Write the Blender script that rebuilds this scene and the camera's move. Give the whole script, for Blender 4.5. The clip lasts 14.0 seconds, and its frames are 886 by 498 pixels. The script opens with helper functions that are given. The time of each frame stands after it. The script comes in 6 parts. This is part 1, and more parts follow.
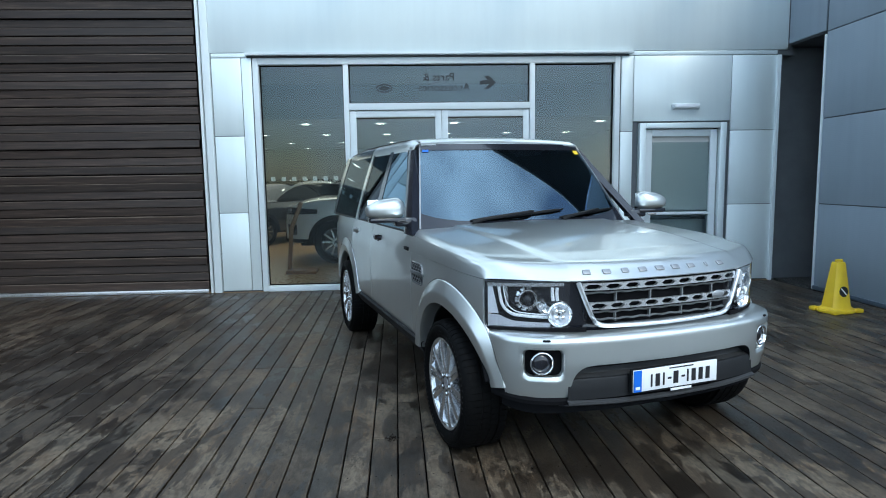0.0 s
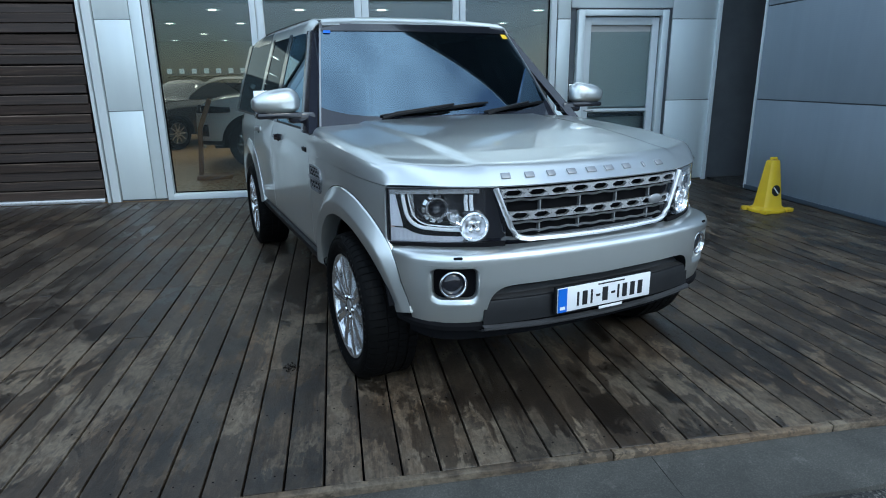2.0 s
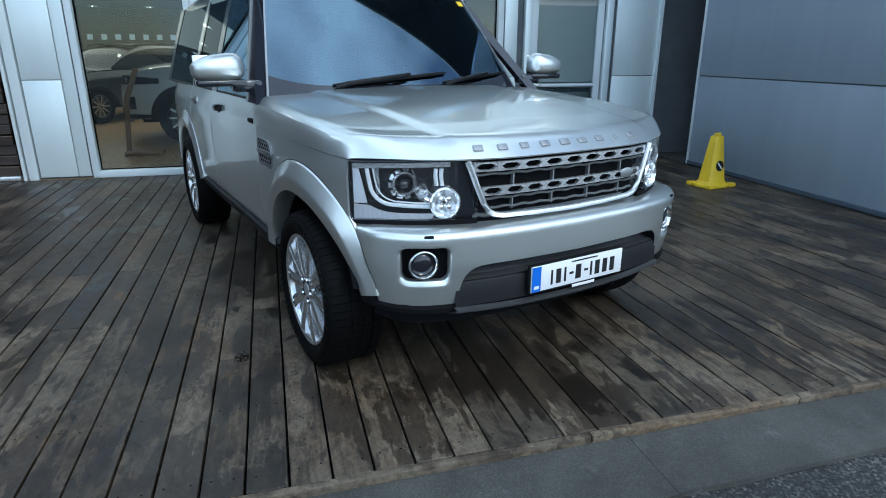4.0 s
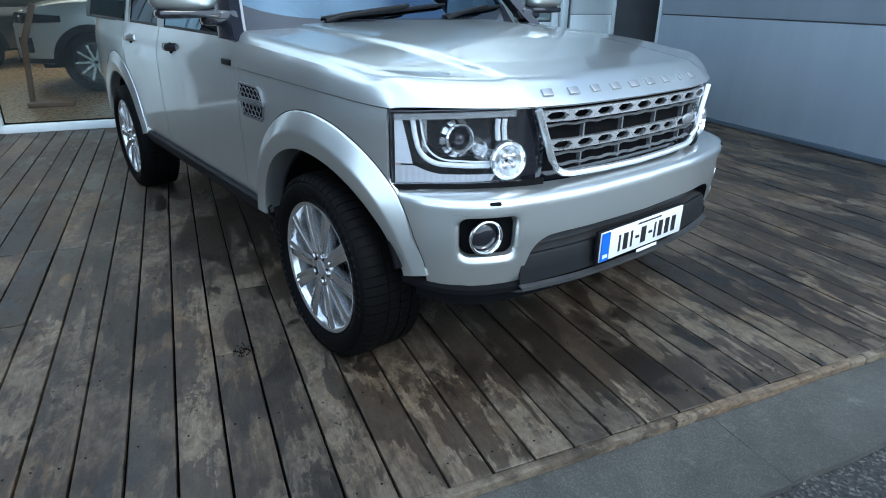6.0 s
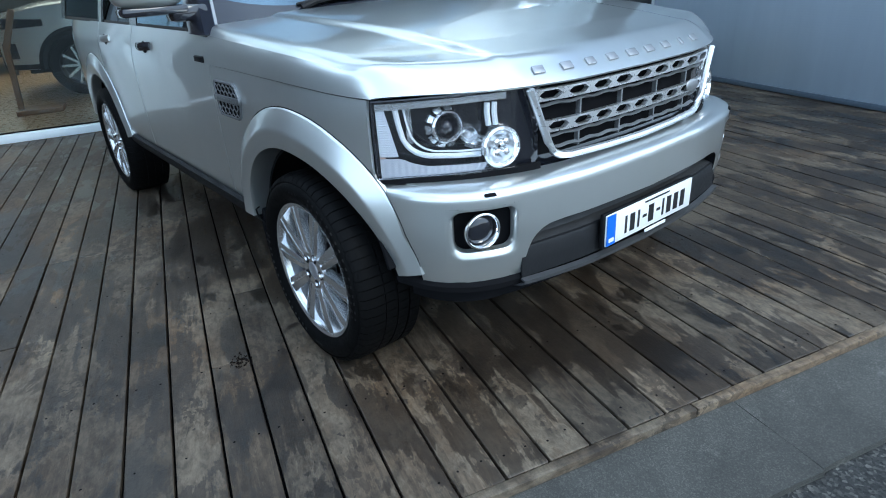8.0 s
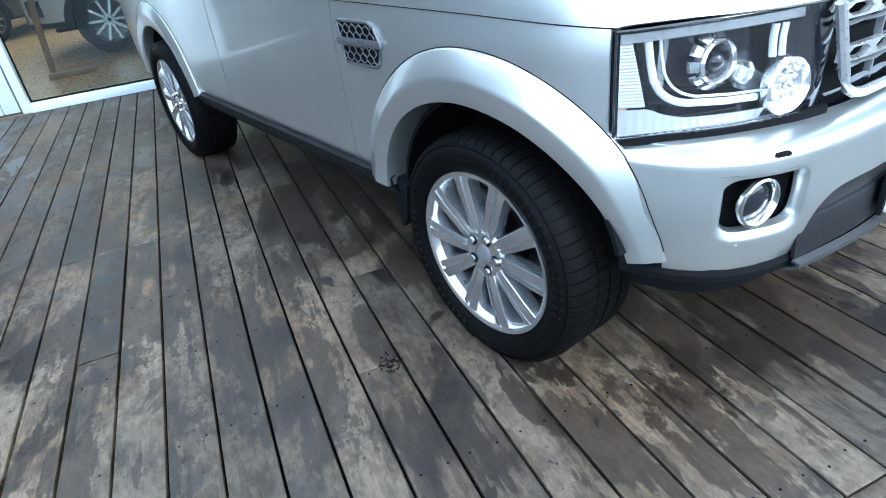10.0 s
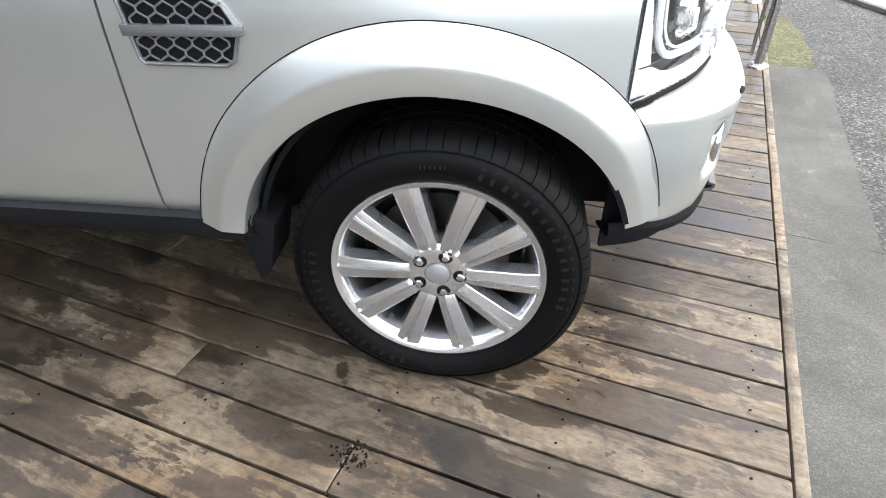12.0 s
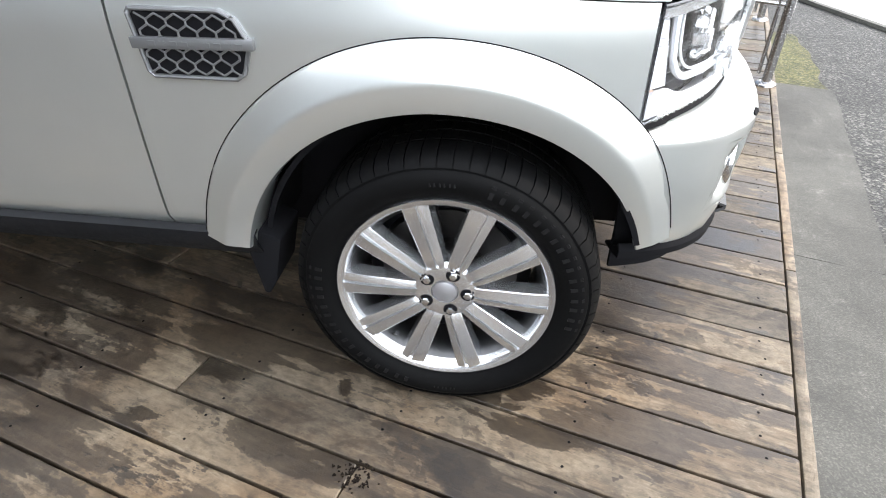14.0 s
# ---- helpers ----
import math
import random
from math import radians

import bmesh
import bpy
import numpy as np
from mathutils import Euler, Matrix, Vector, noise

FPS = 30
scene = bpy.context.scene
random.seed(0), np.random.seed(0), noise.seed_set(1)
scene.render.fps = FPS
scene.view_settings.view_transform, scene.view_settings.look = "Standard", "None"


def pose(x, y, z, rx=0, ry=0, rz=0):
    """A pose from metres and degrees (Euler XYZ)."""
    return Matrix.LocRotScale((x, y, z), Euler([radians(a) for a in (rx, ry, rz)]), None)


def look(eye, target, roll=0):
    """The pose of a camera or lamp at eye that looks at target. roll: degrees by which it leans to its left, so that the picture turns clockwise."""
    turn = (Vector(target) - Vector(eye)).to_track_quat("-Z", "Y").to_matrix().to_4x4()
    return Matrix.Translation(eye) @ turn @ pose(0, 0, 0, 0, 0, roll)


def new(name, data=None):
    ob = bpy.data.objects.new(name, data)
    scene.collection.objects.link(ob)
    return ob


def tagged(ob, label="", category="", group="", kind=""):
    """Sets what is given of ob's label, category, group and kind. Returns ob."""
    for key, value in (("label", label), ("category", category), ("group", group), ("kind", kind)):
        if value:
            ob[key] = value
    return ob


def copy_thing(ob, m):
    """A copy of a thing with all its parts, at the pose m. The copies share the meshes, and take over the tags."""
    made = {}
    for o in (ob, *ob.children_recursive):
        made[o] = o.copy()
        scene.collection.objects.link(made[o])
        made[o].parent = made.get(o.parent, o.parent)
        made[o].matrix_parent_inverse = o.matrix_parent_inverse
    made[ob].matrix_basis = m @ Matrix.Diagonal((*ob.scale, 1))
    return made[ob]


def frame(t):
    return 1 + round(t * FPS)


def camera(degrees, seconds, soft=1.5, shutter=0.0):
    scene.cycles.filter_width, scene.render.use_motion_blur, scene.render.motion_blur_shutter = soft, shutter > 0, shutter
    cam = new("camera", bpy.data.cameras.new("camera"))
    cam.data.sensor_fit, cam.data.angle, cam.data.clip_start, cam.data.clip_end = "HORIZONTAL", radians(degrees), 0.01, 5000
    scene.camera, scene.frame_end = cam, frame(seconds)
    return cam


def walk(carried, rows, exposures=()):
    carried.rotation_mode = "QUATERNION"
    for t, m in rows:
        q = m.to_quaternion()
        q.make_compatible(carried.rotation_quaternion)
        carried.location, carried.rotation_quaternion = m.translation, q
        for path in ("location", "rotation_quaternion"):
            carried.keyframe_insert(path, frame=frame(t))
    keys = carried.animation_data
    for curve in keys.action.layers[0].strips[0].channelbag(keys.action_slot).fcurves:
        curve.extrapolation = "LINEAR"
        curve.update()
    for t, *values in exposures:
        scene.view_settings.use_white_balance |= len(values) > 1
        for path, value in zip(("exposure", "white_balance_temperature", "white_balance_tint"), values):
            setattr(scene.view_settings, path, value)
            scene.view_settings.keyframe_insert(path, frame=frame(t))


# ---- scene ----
# camera and walk
cam = camera(72.9, 14.0, 1.0)
PATH = [
    (0, (0.113, 0.374, 1.528), (0.203, 2.359, 1.299), -0.9),
    (0.5, (0.17, 0.538, 1.48), (0.488, 2.464, 1.045), 0.5),
    (1, (0.298, 0.739, 1.464), (0.549, 2.67, 1.007), 1.1),
    (1.5, (0.352, 0.828, 1.461), (0.628, 2.727, 0.896), -0.7),
    (2, (0.34, 0.86, 1.459), (0.612, 2.763, 0.909), -0.8),
    (2.5, (0.315, 0.863, 1.456), (0.628, 2.747, 0.864), -0.8),
    (2.7, (0.3, 0.862, 1.459), (0.639, 2.741, 0.866), 0.7),
    (4.8, (0.193, 1.252, 1.39), (0.691, 3.073, 0.732), -0.7),
    (5, (0.164, 1.312, 1.387), (0.553, 3.151, 0.706), -1.6),
    (5.5, (0.055, 1.478, 1.361), (0.556, 3.262, 0.61), -2.3),
    (6, (-0.078, 1.571, 1.352), (0.606, 3.279, 0.568), 0.6),
    (6.5, (-0.139, 1.611, 1.353), (0.587, 3.309, 0.585), 1.9),
    (7, (-0.044, 1.619, 1.351), (0.759, 3.263, 0.543), 0.6),
    (7.2, (0.028, 1.637, 1.36), (0.772, 3.293, 0.521), -0.5),
    (9.3, (-0.073, 1.877, 1.351), (0.487, 3.594, 0.492), -6.4),
    (9.5, (-0.102, 1.996, 1.324), (0.398, 3.708, 0.418), -6.4),
    (10, (-0.325, 2.295, 1.295), (0.216, 3.936, 0.288), -7.4),
    (10.5, (-0.545, 2.535, 1.249), (0.344, 4.004, 0.224), -5.9),
    (11, (-0.656, 2.86, 1.233), (0.448, 4.148, 0.173), -5.9),
    (11.5, (-0.695, 3.107, 1.293), (0.663, 4.082, 0.196), -3.8),
    (12, (-0.772, 3.231, 1.28), (0.698, 3.897, 0.099), -0.6),
    (12.5, (-0.759, 3.258, 1.274), (0.688, 3.974, 0.094), -4.1),
    (13, (-0.735, 3.25, 1.264), (0.738, 3.899, 0.078), -0.6),
    (13.5, (-0.729, 3.242, 1.261), (0.738, 3.914, 0.079), -3.3),
    (14, (-0.754, 3.256, 1.284), (0.732, 3.934, 0.13), 0.3),
]
EXPOSURES = [(0, 0.68, 5750, 2), (0.5, 0.06, 5400, 2), (1, 0.21, 5490, 2), (1.5, 0.32, 5580, 2), (2.5, 0.45, 5600, 2), (5, 0.54, 5540, 2), (6, 0.95, 5610, 3), (7, 0.93, 5610, 3), (9.5, 0.97, 5420, 3), (10, 1.89, 5450, 3), (10.5, 2.39, 5600, 3), (11, 2.45, 6350, 7), (11.5, 2.55, 6850, 10), (12, 2.42, 7250, 13), (14, 2.36, 7250, 13)]
walk(cam, [(t, look(eye, target, roll)) for t, eye, target, roll in PATH], EXPOSURES)

# world and sun: bright hazy sky, low-contrast sun from over the yard
SUN_ELEVATION, SUN_AZIMUTH = 42.0, 150.0
world = bpy.data.worlds.new("sky_world")
scene.world = world
world.use_nodes = True
wn = world.node_tree.nodes
sky = wn.new("ShaderNodeTexSky")
sky.sky_type = "NISHITA"
sky.sun_disc = False
sky.sun_elevation, sky.sun_rotation = radians(SUN_ELEVATION), radians(SUN_AZIMUTH)
sky.dust_density, sky.air_density = 1.4, 1.0
wn["Background"].inputs["Strength"].default_value = 0.128
# broken cloud all over the sky
w_at, w_cloud, w_ramp, w_mix = (wn.new(k) for k in ("ShaderNodeTexCoord", "ShaderNodeTexNoise", "ShaderNodeValToRGB", "ShaderNodeMix"))
w_cloud.inputs["Scale"].default_value, w_cloud.inputs["Detail"].default_value = 2.2, 2.5
w_ramp.color_ramp.elements[0].position, w_ramp.color_ramp.elements[1].position = 0.36, 0.58
w_mix.data_type = "RGBA"
w_mix.inputs[7].default_value = (8.4, 9.6, 11.2, 1)
wl = world.node_tree.links
wl.new(w_at.outputs["Generated"], w_cloud.inputs["Vector"])
wl.new(w_cloud.outputs["Fac"], w_ramp.inputs["Fac"])
wl.new(w_ramp.outputs["Color"], w_mix.inputs[0])
wl.new(sky.outputs[0], w_mix.inputs[6])
wl.new(w_mix.outputs[2], wn["Background"].inputs["Color"])
sun = new("sun", bpy.data.lights.new("sun", "SUN"))
sun.data.energy, sun.data.angle, sun.data.color = 0.8, radians(25), (1.0, 0.92, 0.80)
az, el = radians(SUN_AZIMUTH), radians(SUN_ELEVATION)
sun_way = Vector((math.sin(az) * math.cos(el), math.cos(az) * math.cos(el), math.sin(el)))
sun.matrix_world = look(sun_way * 40, (0, 0, 0))


# ---- shape helpers ----
def curve(x, tab):
    """A smooth line through the rows (x, y) of tab."""
    n = len(tab)
    if x <= tab[0][0]:
        return tab[0][1]
    if x >= tab[-1][0]:
        return tab[-1][1]
    i = max(k for k in range(n - 1) if tab[k][0] <= x)
    d = [(tab[k + 1][1] - tab[k][1]) / (tab[k + 1][0] - tab[k][0]) for k in range(n - 1)]
    m = [d[0]] + [0 if d[k - 1] * d[k] <= 0 else 2 * d[k - 1] * d[k] / (d[k - 1] + d[k]) for k in range(1, n - 1)] + [d[-1]]
    h = tab[i + 1][0] - tab[i][0]
    t = (x - tab[i][0]) / h
    a, b = 2 * t ** 3 - 3 * t ** 2 + 1, t ** 3 - 2 * t ** 2 + t
    c, e = -2 * t ** 3 + 3 * t ** 2, t ** 3 - t ** 2
    return a * tab[i][1] + b * h * m[i] + c * tab[i + 1][1] + e * h * m[i + 1]


def spread(a, b, n):
    return [a + (b - a) * i / n for i in range(n + 1)]


def shell(bm, thick, out=None):
    """Gives the open sheet bm a thickness, inwards."""
    bm.normal_update()
    if out is not None and sum((f.normal.dot(out) * f.calc_area() for f in bm.faces)) < 0:
        bmesh.ops.reverse_faces(bm, faces=bm.faces[:])
        bm.normal_update()
    if thick <= 0:
        return bm
    faces, edges = bm.faces[:], [e for e in bm.edges if e.is_boundary]
    loops = [(e.verts[0], e.verts[1], e.link_faces[0]) for e in edges]
    twin = {v: bm.verts.new(v.co - v.normal * thick) for v in bm.verts[:] if v.link_faces}
    for f in faces:
        bm.faces.new([twin[v] for v in reversed(f.verts)])
    for a, b, f in loops:
        vs = f.verts[:]
        if vs[(vs.index(a) + 1) % len(vs)] is not b:
            a, b = b, a
        try:
            bm.faces.new((b, a, twin[a], twin[b]))
        except ValueError:
            pass
    return bm


def sheet(fn, us, vs, keep=None, thick=0.0, out=None):
    """A sheet of the points fn(u, v)."""
    bm = bmesh.new()
    grid = [[bm.verts.new(fn(u, v)) for v in vs] for u in us]
    for i in range(len(us) - 1):
        for j in range(len(vs) - 1):
            if keep is None or keep((us[i] + us[i + 1]) / 2, (vs[j] + vs[j + 1]) / 2):
                bm.faces.new((grid[i][j], grid[i + 1][j], grid[i + 1][j + 1], grid[i][j + 1]))
    bmesh.ops.delete(bm, geom=[v for v in bm.verts if not v.link_faces], context="VERTS")
    return shell(bm, thick, Vector(out) if out is not None else None)


def box(bm, c, s, bevel=0.0, turn=0.0):
    """A bevelled box of size s round c, turned about z."""
    got = bmesh.ops.create_cube(bm, size=1.0)["verts"]
    bmesh.ops.scale(bm, vec=s, verts=got)
    if bevel:
        edges = list({e for v in got for e in v.link_edges})
        got = bmesh.ops.bevel(bm, geom=edges, offset=bevel, segments=2, affect="EDGES", profile=0.5)["verts"]
    bmesh.ops.transform(bm, matrix=Matrix.Translation(c) @ Matrix.Rotation(radians(turn), 4, "Z"), verts=got)
    return bm


def boxes(*rows):
    bm = bmesh.new()
    for r in rows:
        box(bm, *r)
    return bm


def lathe(bm, rows, n=32, a0=0.0, a1=360.0, centre=(0, 0, 0), axis="Y"):
    """Turns the rows (radius, height) about an axis through centre."""
    whole = abs(a1 - a0) > 359.9
    rings = []
    for k in range(n if whole else n + 1):
        a = radians(a0 + (a1 - a0) * k / n)
        ring = []
        for r, h in rows:
            p = {"Y": (r * math.cos(a), h, r * math.sin(a)), "X": (h, r * math.cos(a), r * math.sin(a)), "Z": (r * math.cos(a), r * math.sin(a), h)}[axis]
            ring.append(bm.verts.new(Vector(p) + Vector(centre)))
        rings.append(ring)
    m = len(rings)
    for k in range(m if whole else m - 1):
        a, b = rings[k], rings[(k + 1) % m]
        for j in range(len(rows) - 1):
            bm.faces.new((a[j], b[j], b[j + 1], a[j + 1]))
    bmesh.ops.remove_doubles(bm, verts=bm.verts[:], dist=1e-6)
    bmesh.ops.recalc_face_normals(bm, faces=bm.faces[:])
    return bm


def tube(bm, pts, r, n=8, closed=False):
    """A round bar along the points."""
    pts = [Vector(p) for p in pts]
    rings = []
    for i, p in enumerate(pts):
        a = pts[(i - 1) % len(pts)] if closed or i else p
        b = pts[(i + 1) % len(pts)] if closed or i < len(pts) - 1 else p
        way = (b - a).normalized()
        side = way.cross(Vector((0, 0, 1)) if abs(way.z) < 0.9 else Vector((1, 0, 0))).normalized()
        up = side.cross(way)
        rr = r[i] if isinstance(r, (list, tuple)) else r
        rings.append([bm.verts.new(p + rr * (math.cos(t) * side + math.sin(t) * up)) for t in (2 * math.pi * k / n for k in range(n))])
    for i in range(len(rings) if closed else len(rings) - 1):
        a, b = rings[i], rings[(i + 1) % len(rings)]
        for k in range(n):
            bm.faces.new((a[k], a[(k + 1) % n], b[(k + 1) % n], b[k]))
    if not closed:
        bm.faces.new(rings[0]), bm.faces.new(rings[-1])
    bmesh.ops.recalc_face_normals(bm, faces=bm.faces[:])
    return bm


def slab(bm, poly, fn, depth, bevel=0.0):
    """The outline poly of (a, b), placed by fn(a, b, d) at d = 0 and d = depth."""
    f0 = [bm.verts.new(fn(a, b, 0.0)) for a, b in poly]
    f1 = [bm.verts.new(fn(a, b, depth)) for a, b in poly]
    n = len(poly)
    faces = [bm.faces.new(f0), bm.faces.new(f1[::-1])]
    for i in range(n):
        faces.append(bm.faces.new((f0[i], f1[i], f1[(i + 1) % n], f0[(i + 1) % n])))
    bmesh.ops.recalc_face_normals(bm, faces=faces)
    if bevel:
        bmesh.ops.bevel(bm, geom=list({e for f in faces for e in f.edges}), offset=bevel, segments=2, affect="EDGES", profile=0.5)
    return bm


def ring(bm, outer, inner, fn, depth):
    """A frame between two outlines of as many points."""
    n = len(outer)
    lay = [[bm.verts.new(fn(a, b, d)) for a, b in o] for o, d in ((outer, 0.0), (inner, 0.0), (inner, depth), (outer, depth))]
    faces = []
    for i in range(n):
        j = (i + 1) % n
        for k in range(4):
            p, q = lay[k], lay[(k + 1) % 4]
            faces.append(bm.faces.new((p[i], p[j], q[j], q[i])))
    bmesh.ops.recalc_face_normals(bm, faces=faces)
    return bm


def funnel(bm, rims, fn):
    """Joins outlines of as many points, each at its own depth: rows of (outline, depth)."""
    lay = [[bm.verts.new(fn(a, b, d)) for a, b in o] for o, d in rims]
    n, faces = len(rims[0][0]), []
    for p, q in zip(lay[:-1], lay[1:]):
        for i in range(n):
            j = (i + 1) % n
            faces.append(bm.faces.new((p[i], p[j], q[j], q[i])))
    bmesh.ops.recalc_face_normals(bm, faces=faces)
    return bm


def rounded(x0, x1, y0, y1, r, n=5):
    """The outline of a rectangle with round corners."""
    out = []
    for cx, cy, a in ((x1 - r, y1 - r, 0), (x0 + r, y1 - r, 90), (x0 + r, y0 + r, 180), (x1 - r, y0 + r, 270)):
        for k in range(n + 1):
            t = radians(a + 90 * k / n)
            out.append((cx + r * math.cos(t), cy + r * math.sin(t)))
    return out


def spaced(poly, n=6):
    """Adds n points to each long side of an outline made by rounded()."""
    out, k = [], len(poly) // 4
    for i, (a, b) in enumerate(poly):
        out.append((a, b))
        if i % k == k - 1:
            c, d = poly[(i + 1) % len(poly)]
            out += [(a + (c - a) * t / (n + 1), b + (d - b) * t / (n + 1)) for t in range(1, n + 1)]
    return out


def mesh_ob(name, bm, mat, smooth=40):
    me = bpy.data.meshes.new(name)
    bm.normal_update()
    bm.to_mesh(me)
    bm.free()
    for m in mat if isinstance(mat, (list, tuple)) else [mat]:
        me.materials.append(m)
    if smooth:
        me.shade_smooth()
        me.set_sharp_from_angle(angle=radians(smooth))
    return new(name, me)


def part(name, bm, mat, parent, label="", smooth=40):
    ob = mesh_ob(name, bm, mat, smooth)
    ob.parent = parent
    return tagged(ob, label)


def thing(name, m, label, category, group="", kind=""):
    """An Empty at the base of a thing."""
    ob = new(name)
    ob.empty_display_size = 0.1
    ob.matrix_basis = m
    return tagged(ob, label, category, group, kind)


def setting(name, bm, mat, label, category, smooth=0):
    return tagged(mesh_ob(name, bm, mat, smooth), label, category, "", "structure")


# ---- materials ----
def material(name, colour=(0.5, 0.5, 0.5), rough=0.5, metal=0.0, **more):
    m = bpy.data.materials.new(name)
    m.use_nodes = True
    b = m.node_tree.nodes["Principled BSDF"]
    b.inputs["Base Color"].default_value = (*colour, 1)
    b.inputs["Roughness"].default_value = rough
    b.inputs["Metallic"].default_value = metal
    for k, v in more.items():
        b.inputs[k.replace("_", " ")].default_value = v
    return m


class Nodes:
    """Shortcuts for a material's node tree."""

    def __init__(self, m):
        self.t, self.b = m.node_tree, m.node_tree.nodes["Principled BSDF"]

    def add(self, kind, **values):
        n = self.t.nodes.new(kind)
        for k, v in values.items():
            n.inputs[k.replace("_", " ")].default_value = v
        return n

    def link(self, a, b):
        self.t.links.new(a, b)

    def place(self, scale=(1, 1, 1), local=True, shift=None):
        c, mp = self.add("ShaderNodeTexCoord"), self.add("ShaderNodeMapping")
        mp.inputs["Scale"].default_value = scale
        if local:
            self.link(c.outputs["Object"], mp.inputs["Vector"])
        else:
            g = self.add("ShaderNodeNewGeometry")
            self.link(g.outputs["Position"], mp.inputs["Vector"])
        if shift is not None:
            self.link(shift, mp.inputs["Location"])
        return mp.outputs["Vector"]

    def noise(self, where, scale, detail=4.0, rough=0.55, twist=0.0):
        n = self.add("ShaderNodeTexNoise", Scale=scale, Detail=detail, Roughness=rough, Distortion=twist)
        self.link(where, n.inputs["Vector"])
        return n.outputs["Fac"]

    def ramp(self, fac, *stops):
        n = self.add("ShaderNodeValToRGB")
        e = n.color_ramp.elements
        while len(e) < len(stops):
            e.new(0.5)
        for el_, (p, c) in zip(e, stops):
            el_.position, el_.color = p, (*c, 1) if isinstance(c, tuple) else (c, c, c, 1)
        self.link(fac, n.inputs["Fac"])
        return n.outputs["Color"]

    def mix(self, fac, a, b, how="MIX"):
        n = self.t.nodes.new("ShaderNodeMix")
        n.data_type, n.blend_type = "RGBA", how
        for value, at_ in ((fac, 0), (a, 6), (b, 7)):
            slot = n.inputs[at_]
            if isinstance(value, (int, float)):
                slot.default_value = value if at_ == 0 else (value, value, value, 1)
            elif isinstance(value, tuple):
                slot.default_value = (*value, 1)
            else:
                self.link(value, slot)
        return n.outputs[2]

    def bump(self, height, strength=0.3, dist=0.01):
        n = self.add("ShaderNodeBump", Strength=strength, Distance=dist)
        self.link(height, n.inputs["Height"])
        self.link(n.outputs["Normal"], self.b.inputs["Normal"])

    def colour(self, c):
        self.link(c, self.b.inputs["Base Color"])

    def rough(self, c):
        self.link(c, self.b.inputs["Roughness"])


def glass(name, tint, base=0.04, rough=0.0, sheen=(1, 1, 1)):
    """A thin pane: clear with a tint, and a gloss that rises from base at grazing views."""
    m = bpy.data.materials.new(name)
    m.use_nodes = True
    t = m.node_tree
    t.nodes.remove(t.nodes["Principled BSDF"])
    clear, gloss, mix, fr = (t.nodes.new(k) for k in ("ShaderNodeBsdfTransparent", "ShaderNodeBsdfGlossy", "ShaderNodeMixShader", "ShaderNodeLayerWeight"))
    power, span = t.nodes.new("ShaderNodeMath"), t.nodes.new("ShaderNodeMapRange")
    power.operation = "POWER"
    power.inputs[1].default_value = 5.0
    span.inputs["To Min"].default_value = base
    clear.inputs["Color"].default_value = (*tint, 1)
    gloss.inputs["Roughness"].default_value = rough
    gloss.inputs["Color"].default_value = (*sheen, 1)
    fr.inputs["Blend"].default_value = 0.5
    t.links.new(fr.outputs["Facing"], power.inputs[0])
    t.links.new(power.outputs[0], span.inputs["Value"])
    t.links.new(span.outputs[0], mix.inputs[0])
    t.links.new(clear.outputs[0], mix.inputs[1])
    t.links.new(gloss.outputs[0], mix.inputs[2])
    t.links.new(mix.outputs[0], t.nodes["Material Output"].inputs["Surface"])
    return m


def speckled(name, a, b, scale, rough=0.5, metal=0.0, bump=0.1, **more):
    """A surface of two near colours with a fine grain."""
    m = material(name, a, rough, metal, **more)
    n = Nodes(m)
    at = n.place(local=False)
    big, fine = n.noise(at, scale), n.noise(at, scale * 14)
    n.colour(n.mix(n.ramp(big, (0.3, 0.0), (0.7, 1.0)), a, b))
    n.rough(n.ramp(fine, (0.2, max(rough - 0.08, 0.02)), (0.8, min(rough + 0.1, 1.0))))
    n.bump(fine, bump, 0.002)
    return m


PAINT = material("silver_paint", (0.60, 0.63, 0.62), 0.33, 0.87, Coat_Weight=1.0, Coat_Roughness=0.03)
pn = Nodes(PAINT)
flake = pn.noise(pn.place(local=True), 900.0, 1.0)
dust = pn.noise(pn.place(local=True), 3.0, 6.0)
pn.colour(pn.mix(pn.ramp(dust, (0.35, 0.0), (0.75, 1.0)), (0.69, 0.72, 0.707), (0.64, 0.67, 0.66)))
pn.rough(pn.ramp(flake, (0.3, 0.29), (0.7, 0.33)))
WHITE_PAINT = speckled("white_paint", (0.80, 0.80, 0.79), (0.76, 0.76, 0.75), 2.0, 0.25, bump=0.0, Coat_Weight=1.0)
BLACK_GLOSS = material("gloss_black", (0.012, 0.013, 0.018), 0.12, Coat_Weight=0.6)
PILLAR = material("dark_pillar_gloss", (0.016, 0.018, 0.026), 0.16, Coat_Weight=0.5)
PLASTIC = speckled("dark_plastic", (0.0065, 0.007, 0.008), (0.009, 0.0095, 0.011), 6.0, 0.50, bump=0.15, Specular_IOR_Level=0.16)
RUBBER = speckled("tyre_rubber", (0.0026, 0.0026, 0.0028), (0.0042, 0.0042, 0.0042), 5.0, 0.60, bump=0.25, Specular_IOR_Level=0.06)
TREAD = speckled("tread_rubber", (0.0028, 0.0028, 0.0030), (0.0042, 0.0042, 0.0042), 6.0, 0.60, bump=0.2, Specular_IOR_Level=0.07)
TYRE_MARK = material("raised_rubber", (0.0055, 0.0055, 0.006), 0.45, Specular_IOR_Level=0.2)
